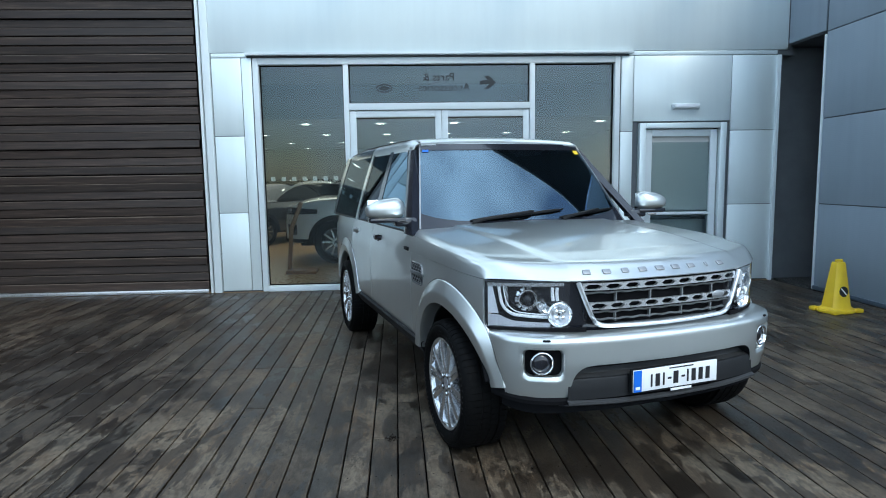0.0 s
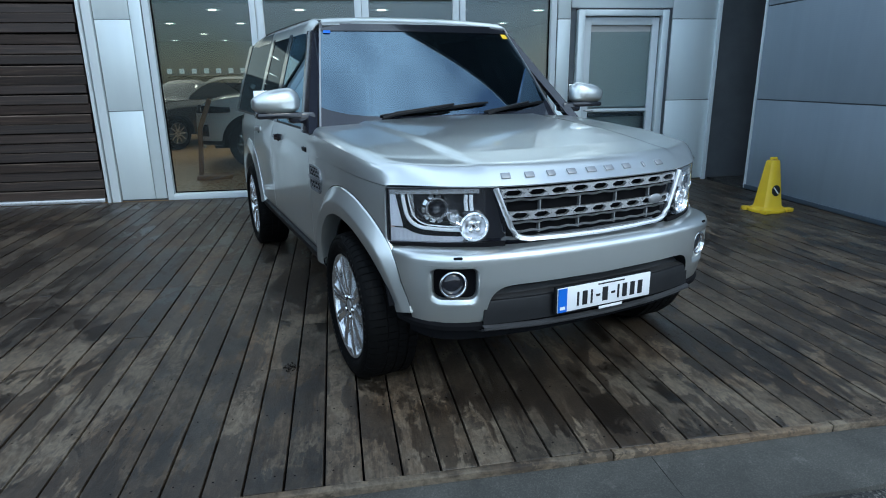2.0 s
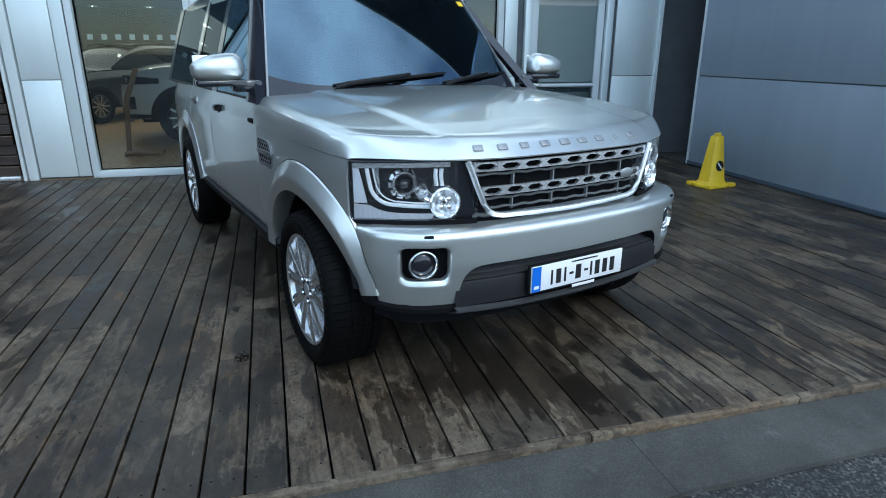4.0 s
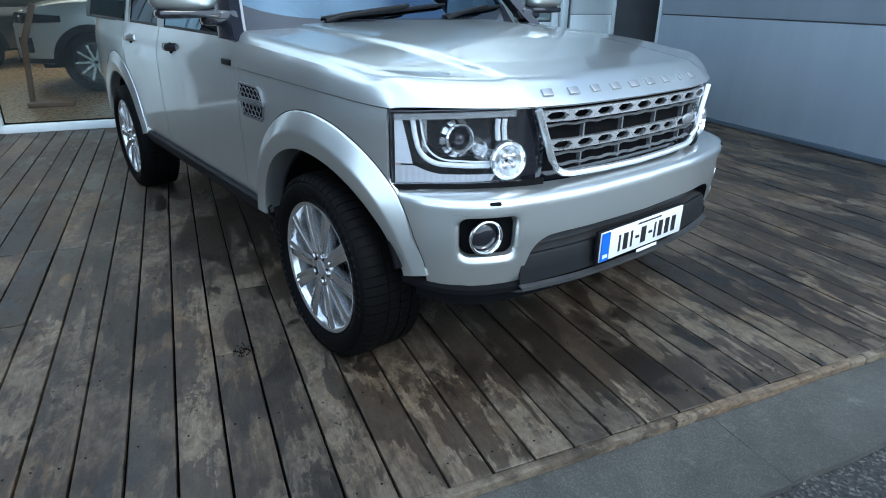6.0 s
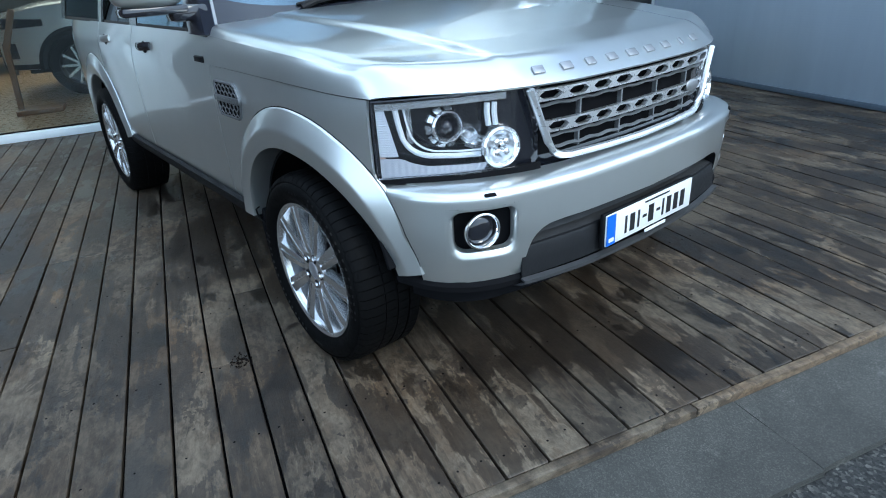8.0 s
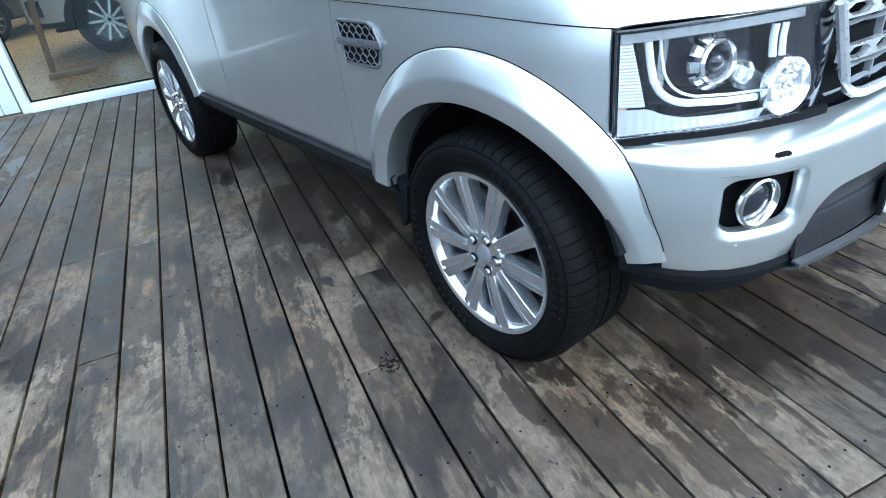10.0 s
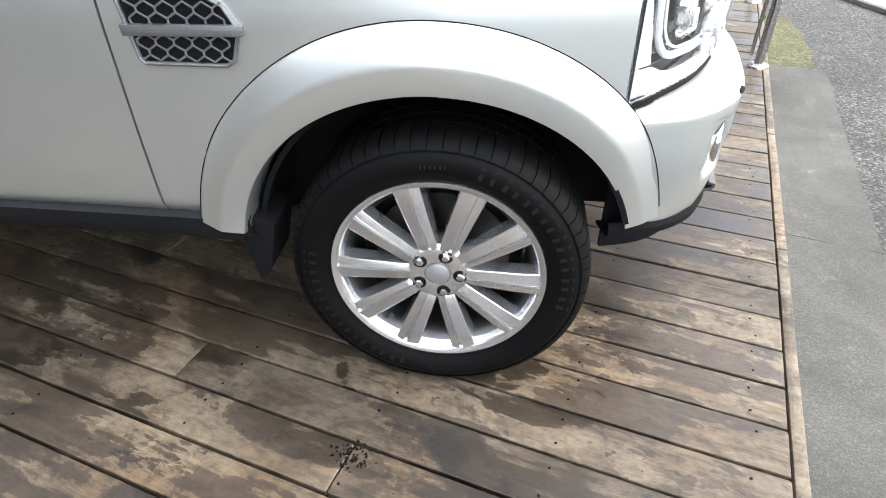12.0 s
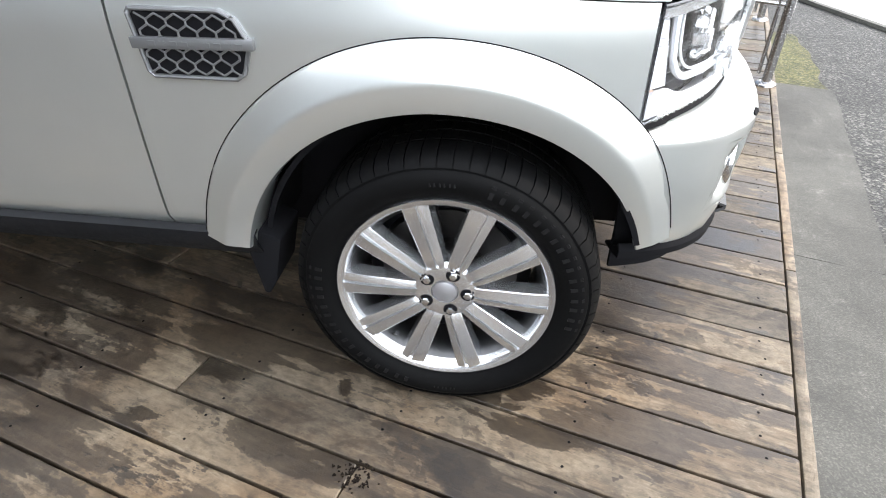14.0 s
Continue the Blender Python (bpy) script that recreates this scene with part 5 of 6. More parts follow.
part("oval_badge", bm, MESH_GREY, grille, "small oval badge")

# headlamps
for s in (-1, 1):
    def place(a, b, d, s=s):
        t = Vector((nose(a + 0.004) - nose(a - 0.004), s * 0.008, 0)).normalized()
        n = Vector((abs(t.y), -t.x * (1 if t.y > 0 else -1), 0))
        return Vector((nose(a) + 0.004, s * a, b)) - n * d
    low = lambda a: curve(a, [(0.52, 0.790), (0.60, 0.789), (0.80, 0.787), (0.88, 0.781)])
    tall = lambda a: curve(a, [(0.52, 1.028), (0.70, 1.024), (0.88, 1.016)])
    zz = lambda a, v: low(a) + (tall(a) - low(a)) * v
    lampbody = part("headlamp", sheet(lambda a, v: place(a, zz(a, v), 0.060 - 0.03 * max(0, (a - 0.80) / 0.08) ** 2), spread(0.535, 0.882, 16), spread(0, 1, 8), thick=0.008, out=(1, 0, 0)), BLACK_GLOSS, car, "headlamp with round lenses and clear cover")
    part("lens_cover", sheet(lambda a, v: place(a, zz(a, v), 0.0), spread(0.535, 0.882, 24), spread(0, 1, 8), thick=0.003, out=(1, 0, 0)), LENS, lampbody).visible_shadow = False
    bm = bmesh.new()
    for v0 in (0.0, 1.0):
        tube(bm, [place(a, zz(a, v0), 0.004) for a in spread(0.54, 0.880, 16)], 0.004, 6)
    tube(bm, [place(0.880, zz(0.880, v), 0.004) for v in spread(0, 1, 6)], 0.003, 6)
    part("lamp_bezel", bm, BLACK_GLOSS, lampbody)
    part("lamp_seal", sheet(lambda a, v: place(a, low(a) + 0.003 - curve(a, [(0.45, 0.026), (0.78, 0.024), (0.874, 0.013)]) * v, 0.0), spread(0.455, 0.874, 28), [0, 1], thick=0.014, out=(1, 0, 0)), VOID, lampbody)
    part("top_strip", sheet(lambda a, v: place(a, tall(a) - 0.008 - 0.019 * v, 0.010), spread(0.56, 0.874, 20), [0, 1], thick=0.004, out=(1, 0, 0)), LAMP_CHROME, lampbody)
    # corner and lower reflectors, finely ribbed
    part("side_reflector", sheet(lambda a, v: place(0.874 - (0.874 - a) * (1 - 0.62 * v), 0.851 + 0.146 * v, 0.014 + 0.0006 * math.cos(v * 130)), spread(0.834, 0.874, 6), spread(0, 1, 72), thick=0.004, out=(1, 0, 0)), LAMP_PRISM, lampbody)
    part("lower_reflector", sheet(lambda a, v: place(a - 0.012 * v * (a < 0.66), (low(a) + 0.005) * (1 - v) + (0.794 + 0.052 * curve(a, [(0.60, 0.40), (0.76, 0.46), (0.80, 0.66), (0.835, 0.98), (0.88, 1.0)])) * v, 0.014 + 0.0006 * math.cos(a * 420)), spread(0.625, 0.874, 120), spread(0, 1, 2), thick=0.004, out=(1, 0, 0)), LAMP_PRISM, lampbody)
    part("lamp_floor", sheet(lambda a, v: place(a, low(a) + 0.003, 0.004 + 0.05 * v), spread(0.56, 0.876, 24), [0, 1], thick=0.003, out=(0, 0, 1)), LAMP_PRISM, lampbody)
    part("amber_marker", sheet(lambda a, v: place(a, 0.847 + 0.003 * v, 0.012), spread(0.862, 0.874, 2), [0, 1], thick=0.004, out=(1, 0, 0)), AMBER, lampbody)
    bend = [((1 - t) ** 2 * 0.822 + 2 * t * (1 - t) * 0.808 + t * t * 0.765, (1 - t) ** 2 * 0.905 + 2 * t * (1 - t) * 0.858 + t * t * 0.849) for t in spread(0, 1, 8)]
    guide = [(0.834, 0.990), (0.829, 0.945)] + bend + [(0.70, 0.844), (0.632, 0.842)]
    for off, rad in ((0.0, 0.0085), (0.017, 0.0032)):
        part("light_guide", tube(bmesh.new(), [place(a - off, b + off * 0.75, 0.020) for a, b in guide], rad, 8), LAMP_TUBE, lampbody)
    part("inner_trim", sheet(lambda a, v: place(a, 0.880 + 0.109 * v, 0.048 - 0.02 * v), spread(0.800, 0.814, 6), spread(0, 1, 6), thick=0.004, out=(1, 0, 0)), LAMP_CHROME, lampbody)
    # bright funnel between the two round lamps
    part("lamp_funnel", sheet(lambda a, v: place(a, 0.888 - 0.5 * (0.665 - a) + (0.046 * (v - 0.5)), 0.036 + 0.015 * math.sin(v * math.pi)), spread(0.605, 0.672, 8), spread(0, 1, 6), thick=0.004, out=(1, 0, 0)), LAMP_CHROME, lampbody)
    bm = bmesh.new()
    for da in (0.0, 0.020):
        tube(bm, [place(a + da, b, 0.022) for a, b in ((0.590, 0.992), (0.592, 0.965), (0.588, 0.925))], 0.0085, 8)
    part("light_guide", bm, LAMP_TUBE, lampbody)
    for a, b, r, d, name in ((0.718, 0.931, 0.047, 0.022, "projector"), (0.579, 0.860, 0.061, 0.0, "round_lamp"), (0.660, 0.897, 0.026, 0.036, "inner_lamp")):
        c = place(a, b, d)
        way = Vector((1, s * 0.30, 0.04)).normalized()
        turn = Matrix.Translation(c) @ Vector((1, 0, 0)).rotation_difference(way).to_matrix().to_4x4()
        bm = lathe(bmesh.new(), [(r * 0.78, -0.03), (r * 1.0, -0.012), (r * 1.02, 0.004), (r * 0.92, 0.010), (r * 0.80, 0.002), (r * 0.76, -0.012)], 36, axis="X")
        bm.transform(turn)
        ringed = part(name, bm, LAMP_CHROME, lampbody)
        bm = lathe(bmesh.new(), [(0.0005, -0.028), (r * 0.35, -0.024), (r * 0.60, -0.014), (r * 0.78, -0.004)], 28, axis="X")
        bm.transform(turn)
        part("reflector", bm, BLACK_GLOSS if name == "projector" else LAMP_WHITE, ringed)
        if name == "projector":
            # an outer shell with gaps behind the bright ring
            for k in range(7):
                t0 = 70 + 34 * k
                bm = lathe(bmesh.new(), [(r * 1.06, 0.0), (r * 1.30, -0.010), (r * 1.32, -0.022), (r * 1.06, -0.014)], 6, t0, t0 + 22, axis="X")
                bm.transform(turn)
                part("shell_piece", bm, LAMP_CHROME, ringed)
        if name == "round_lamp":
            # four bright cells round a small centre
            for k in range(4):
                t = radians(45 + 90 * k)
                bm = lathe(bmesh.new(), [(0.0005, 0.004), (r * 0.16, 0.002), (r * 0.30, -0.014)], 16, axis="X", centre=(0, r * 0.36 * math.cos(t), r * 0.36 * math.sin(t)))
                bm.transform(turn)
                part("lamp_cell", bm, LAMP_CHROME, ringed)
        else:
            bm = lathe(bmesh.new(), [(0.0005, 0.010), (r * 0.25, 0.007), (r * 0.42, -0.002), (r * 0.46, -0.016)], 24, axis="X")
            bm.transform(turn)
            part("lamp_lens", bm, BLACK_GLOSS if name == "projector" else LAMP_WHITE, ringed)

# side vents
for s in (-1, 1):
    vp = lambda a, b, d, s=s: Vector((a * 1.06 + 0.022 - 0.10 * max(0.0, b - 0.90) * max(0.0, (-0.5 - a) / 0.1), s * (side(a, b) + 0.006 - d), b + 0.029))
    oct_o = [(-0.608, 0.964), (-0.598, 0.979), (-0.425, 0.979), (-0.392, 0.962), (-0.368, 0.912), (-0.390, 0.846), (-0.410, 0.830), (-0.584, 0.830), (-0.598, 0.844), (-0.606, 0.90)]
    oct_i = [(-0.592, 0.958), (-0.586, 0.966), (-0.430, 0.966), (-0.406, 0.952), (-0.384, 0.910), (-0.402, 0.852), (-0.416, 0.843), (-0.576, 0.843), (-0.584, 0.852), (-0.590, 0.90)]
    oct_o = [(a * 0.55 + c * 0.45, b * 0.55 + d * 0.45) for (a, b), (c, d) in zip(oct_o, oct_i)]
    bm = bmesh.new()
    ring(bm, oct_o, oct_i, vp, 0.02)
    tube(bm, [vp((a + c) / 2, (b + d) / 2, 0.001) for (a, b), (c, d) in zip(oct_o, oct_i)], 0.0048, 8, True)
    vent = part("side_vent", bm, VENT_GREY, car, "satin silver vent with honeycomb mesh", 0)
    bm = bmesh.new()
    slab(bm, [(a * 0.998 - 0.001, b) for a, b in oct_i], lambda a, b, d: vp(a, b, d + 0.002), 0.004)
    part("vent_cavity", bm, VOID, vent)
    bm = bmesh.new()
    w, h = 0.036, 0.0208
    for r in range(8):
        for k in range(8):
            cx, cz = -0.600 + w * (k + 0.5 * (r % 2)), 0.842 + h * r
            pts = [(cx + dx * w, cz + dz * h) for dx, dz in ((0.5, -0.22), (0.5, 0.22), (0.0, 0.78), (-0.5, 0.22), (-0.5, -0.22))]
            for p, q in zip(pts[:-1], pts[1:]):
                if all(-0.592 < t[0] < -0.388 and 0.842 < t[1] < 0.967 for t in (p, q)):
                    tube(bm, [vp(*p, -0.002), vp(*q, -0.002)], 0.0022, 5)
    part("vent_mesh", bm, MESH_DARK, vent)
    bm = bmesh.new()
    slab(bm, [(-0.606, 0.895), (-0.606, 0.917), (-0.370, 0.921), (-0.370, 0.899)], lambda a, b, d: vp(a, b, d - 0.008), 0.014, 0.002)
    vbar = part("vent_bar", bm, VENT_GREY, vent)
    for k in range(9):
        if k != 4:
            bm = bmesh.new()
            slab(bm, [(-0.570 + 0.021 * k, 0.903), (-0.570 + 0.021 * k, 0.912), (-0.557 + 0.021 * k, 0.912), (-0.557 + 0.021 * k, 0.903)], lambda a, b, d: vp(a, b, d - 0.0095), 0.004)
            part("raised_mark", bm, VENT_GREY, vbar)


# wheels
def spoke_mesh():
    bm = bmesh.new()
    # along +x from hub to rim; y is outboard
    rows = [(0.060, 0.0195, -0.010), (0.070, 0.0210, -0.0055), (0.084, 0.0225, -0.0025), (0.100, 0.0237, -0.0008), (0.13, 0.0255, 0.0), (0.19, 0.0285, 0.003), (0.236, 0.031, 0.0025), (0.249, 0.0325, 0.001)]
    prof = [(-1.12, -0.040), (-1.0, -0.003), (-0.92, -0.0015), (0.06, 0.002), (0.10, -0.006), (0.30, -0.006), (0.34, 0.001), (0.92, -0.002), (1.0, -0.003), (1.12, -0.040)]
    grid = [[bm.verts.new((r, h + d, w * p)) for p, d in prof] for r, w, h in rows]
    for i in range(len(rows) - 1):
        for j in range(len(prof) - 1):
            bm.faces.new((grid[i][j], grid[i + 1][j], grid[i + 1][j + 1], grid[i][j + 1]))
    bmesh.ops.recalc_face_normals(bm, faces=bm.faces[:])
    return bm


def build_wheel(m, label):
    w = thing("wheel", m, label, "")
    w.parent = car
    prof = [(0.245, -0.20), (0.30, -0.235), (0.340, -0.235), (0.357, -0.215), (0.3635, -0.16), (0.3655, -0.10), (0.3635, -0.035), (0.357, -0.004), (0.344, 0.010), (0.338, 0.0105), (0.336, 0.014), (0.32, 0.022), (0.295, 0.020), (0.278, 0.010), (0.272, 0.004), (0.262, 0.0)]
    bm = lathe(bmesh.new(), prof, 96)
    tyre = part("tyre", bm, RUBBER, w, "black road tyre with raised sidewall marks", 35)
    tb = bmesh.new()
    for k in range(64):
        a = 2 * math.pi * k / 64
        rows = []
        for t0, r0, y0 in ((-0.45, 0.3665, 0.004), (0.45, 0.3665, 0.004)):
            t = a + t0 * 2 * math.pi / 64
            rows.append([tb.verts.new((r * math.cos(t), y, r * math.sin(t))) for r, y in ((0.344, 0.0125), (0.3605, 0.0), (0.369, -0.035), (0.369, -0.075), (0.362, -0.080))])
        for j in range(4):
            tb.faces.new((rows[0][j], rows[1][j], rows[1][j + 1], rows[0][j + 1]))
        for rw in rows:
            tb.faces.new(rw)
    for yy in (-0.10, -0.15, -0.20):
        for k in range(64):
            a = 2 * math.pi * (k + 0.5 * (yy == -0.15)) / 64
            p = [tb.verts.new((0.369 * math.cos(t), y, 0.369 * math.sin(t))) for t, y in ((a - 0.045, yy - 0.021), (a + 0.045, yy - 0.021), (a + 0.045, yy + 0.021), (a - 0.045, yy + 0.021))]
            q = [tb.verts.new(v.co * 1.0 - Vector((v.co.x, 0, v.co.z)).normalized() * 0.008) for v in p]
            tb.faces.new(p)
            for j in range(4):
                tb.faces.new((p[j], q[j], q[(j + 1) % 4], p[(j + 1) % 4]))
    tagged(part("tread_block", tb, TREAD, tyre), kind="stuff")
    bm = bmesh.new()
    # one long word and one short one become upright bars round the sidewall
    for a0, n, step, r0, r1 in ((108, 8, 11.0, 0.297, 0.328), (288, 8, 11.0, 0.297, 0.328), (84, 3, 4.0, 0.304, 0.318), (264, 3, 4.0, 0.304, 0.318)):
        for k in range(n):
            ta, tb = radians(a0 + k * step), radians(a0 + k * step + 0.62 * step)
            for pa, pb in ((ta, ta + 0.26 * (tb - ta)), (tb - 0.26 * (tb - ta), tb)):
                slab(bm, [(pa, r0), (pb, r0), (pb, r1), (pa, r1)], lambda a, r, d: Vector((r * math.cos(a), 0.0226 - 0.002 * (r > 0.31) - d, r * math.sin(a))), 0.003)
    tagged(part("sidewall_mark", bm, TYRE_MARK, tyre), kind="stuff")
    rim = part("rim", lathe(bmesh.new(), [(0.236, -0.022), (0.241, -0.012), (0.246, 0.0), (0.252, 0.004), (0.2625, 0.006), (0.2645, 0.0), (0.262, -0.012), (0.255, -0.03)], 72), ALLOY, w)
    # barrel colour carries the shade seen between the spokes
    part("rim_barrel", lathe(bmesh.new(), [(0.255, -0.22), (0.222, -0.20), (0.213, -0.10), (0.220, -0.045), (0.237, -0.020)], 60), ALLOY_DARK, rim, "inner barrel, darkened for the shade behind the spokes")
    sp = spoke_mesh()
    me = None
    for k in range(10):
        if me is None:
            ob = part("spoke", sp, ALLOY, rim, "", 18)
            me = ob.data
        else:
            ob = new("spoke", me)
            ob.parent = rim
        ob.matrix_basis = Matrix.Rotation(radians(-36 * k - 2), 4, "Y")
    part("hub", lathe(bmesh.new(), [(0.001, -0.012), (0.032, -0.012), (0.034, -0.007), (0.066, -0.0045), (0.074, -0.0065), (0.082, -0.018), (0.086, -0.06)], 60), ALLOY, rim, "", 25)
    part("centre_cap", lathe(bmesh.new(), [(0.001, -0.001), (0.022, -0.002), (0.029, -0.005), (0.0305, -0.010), (0.0305, -0.03)], 36), CAP_GREY, rim)
    for k in range(5):
        a = radians(72 * k + 111)
        bm = lathe(bmesh.new(), [(0.001, 0.002), (0.009, 0.001), (0.0115, -0.006), (0.0115, -0.03)], 6, centre=(0.0555 * math.cos(a), 0.002, 0.0555 * math.sin(a)))
        nut = part("wheel_nut", bm, CHROME, rim)
        bm = lathe(bmesh.new(), [(0.010, 0.0008), (0.0175, 0.0008), (0.0178, -0.004)], 20, centre=(0.0555 * math.cos(a), -0.0055, 0.0555 * math.sin(a)))
        part("nut_seat", bm, VOID, nut)
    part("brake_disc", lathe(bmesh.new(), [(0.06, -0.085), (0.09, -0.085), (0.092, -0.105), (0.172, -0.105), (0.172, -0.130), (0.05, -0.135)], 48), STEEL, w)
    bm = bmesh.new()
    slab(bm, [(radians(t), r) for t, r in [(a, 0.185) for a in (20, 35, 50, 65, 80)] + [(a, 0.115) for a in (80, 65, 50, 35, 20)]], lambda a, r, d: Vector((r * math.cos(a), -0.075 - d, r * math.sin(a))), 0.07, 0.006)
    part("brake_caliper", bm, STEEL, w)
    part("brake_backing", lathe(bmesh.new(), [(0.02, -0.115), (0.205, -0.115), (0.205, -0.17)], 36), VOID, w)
    bm = bmesh.new()
    tube(bm, [(0.205 * math.cos(radians(-52)), -0.02, 0.205 * math.sin(radians(-52))), (0.222 * math.cos(radians(-52)), -0.03, 0.222 * math.sin(radians(-52)))], 0.005, 8)
    part("valve", bm, INK, rim)
    return w


# outboard face of the wheel looks along its own +y; turned round for the right side
WHEEL_FACE = 0.962
first = build_wheel(pose(AXLE, -WHEEL_FACE, WHEEL_Z - 0.006, 0, 0, 180), "")
for cx, s in ((BASE, -1), (AXLE, 1), (BASE, 1)):
    ob = copy_thing(first, pose(cx, s * WHEEL_FACE, WHEEL_Z - 0.006, 0, 0, 180 if s < 0 else 0))

# ---- loose things on the deck ----
sign = thing("caution_cone", pose(4.79, 6.75, 0.0, 0, 0, 12), "yellow four-sided plastic warning cone on the deck", "warning cone")
bm = bmesh.new()
prof = [(0.150, 0.030), (0.142, 0.048), (0.128, 0.06), (0.062, 0.54), (0.055, 0.555)]
bm = bmesh.new()
rings = []
for r, z in prof:
    rings.append([bm.verts.new((x * r, y * r * 0.8, z)) for x, y in ((1, 0.7), (0.7, 1), (-0.7, 1), (-1, 0.7), (-1, -0.7), (-0.7, -1), (0.7, -1), (1, -0.7))])
for a, b in zip(rings[:-1], rings[1:]):
    for k in range(8):
        bm.faces.new((a[k], a[(k + 1) % 8], b[(k + 1) % 8], b[k]))
bm.faces.new(rings[-1])
bmesh.ops.recalc_face_normals(bm, faces=bm.faces[:])
cone_body = part("body", bm, YELLOW, sign)
bm = bmesh.new()
slab(bm, [(0.21 * math.cos(radians(a)), 0.18 * math.sin(radians(a))) for a in range(0, 360, 20)], lambda a, b, d: Vector((a, b, 0.032 - d)), 0.030, 0.006)
part("base", bm, YELLOW, sign)
for sx, sy in ((1, 1), (1, -1), (-1, 1), (-1, -1)):
    part("foot", boxes(((sx * 0.16, sy * 0.13, 0.022), (0.09, 0.08, 0.044), 0.012)), YELLOW, sign)
part("handle", tube(bmesh.new(), [(-0.045, 0, 0.54), (-0.04, 0, 0.575), (0.04, 0, 0.575), (0.045, 0, 0.54)], 0.014, 8), YELLOW, sign)
for t in (-1,):
    face = lambda a, b, d: Vector((a, t * (0.1024 - 0.1125 * (b - 0.06) + 0.001 + d * 1.0), b))
    disc = lambda r, c: [(r * math.cos(2 * math.pi * k / 28), c + r * math.sin(2 * math.pi * k / 28)) for k in range(28)]
    bm = bmesh.new()
    slab(bm, disc(0.058, 0.235), face, 0.003)
    mark = part("round_mark", bm, INK, cone_body, "black round mark with a white stripe")
    bm = bmesh.new()
    slab(bm, [(-0.040, 0.268), (-0.028, 0.276), (0.040, 0.202), (0.028, 0.194)], lambda a, b, d: face(a, b, d + 0.003), 0.002)
    part("stripe", bm, PLATE_WHITE, mark)

# stainless hoop barriers at the deck's end
def barrier(m):
    r = thing("hoop_barrier", m, "brushed stainless steel hoop barrier bolted to the deck", "barrier", "hoop barriers")
    for y in (0.0, 0.275):
        post = part("post", tube(bmesh.new(), [(0, y, 0.0), (0, y, 1.0)], 0.028, 16), STAINLESS, r)
        part("base_flange", lathe(bmesh.new(), [(0.027, 0.022), (0.044, 0.020), (0.060, 0.010), (0.062, 0.0)], 24, centre=(0, y, 0.0), axis="Z"), STAINLESS, post)
    for z in (0.46, 0.72):
        part("cross_bar", tube(bmesh.new(), [(0, 0.0, z), (0, 0.275, z)], 0.010, 10), STAINLESS, r)
    part("baluster", tube(bmesh.new(), [(0, 0.055, 0.06), (0, 0.055, 1.0)], 0.011, 10), STAINLESS, r)
    part("top_rail", tube(bmesh.new(), [(0, -0.02, 1.01), (0, 0.295, 1.01)], 0.028, 14), STAINLESS, r)
    return r


hoop = barrier(pose(3.31, 2.957, 0, 0, 0, -10))
copy_thing(hoop, pose(4.93, 3.025, 0, 0, 0, -10))


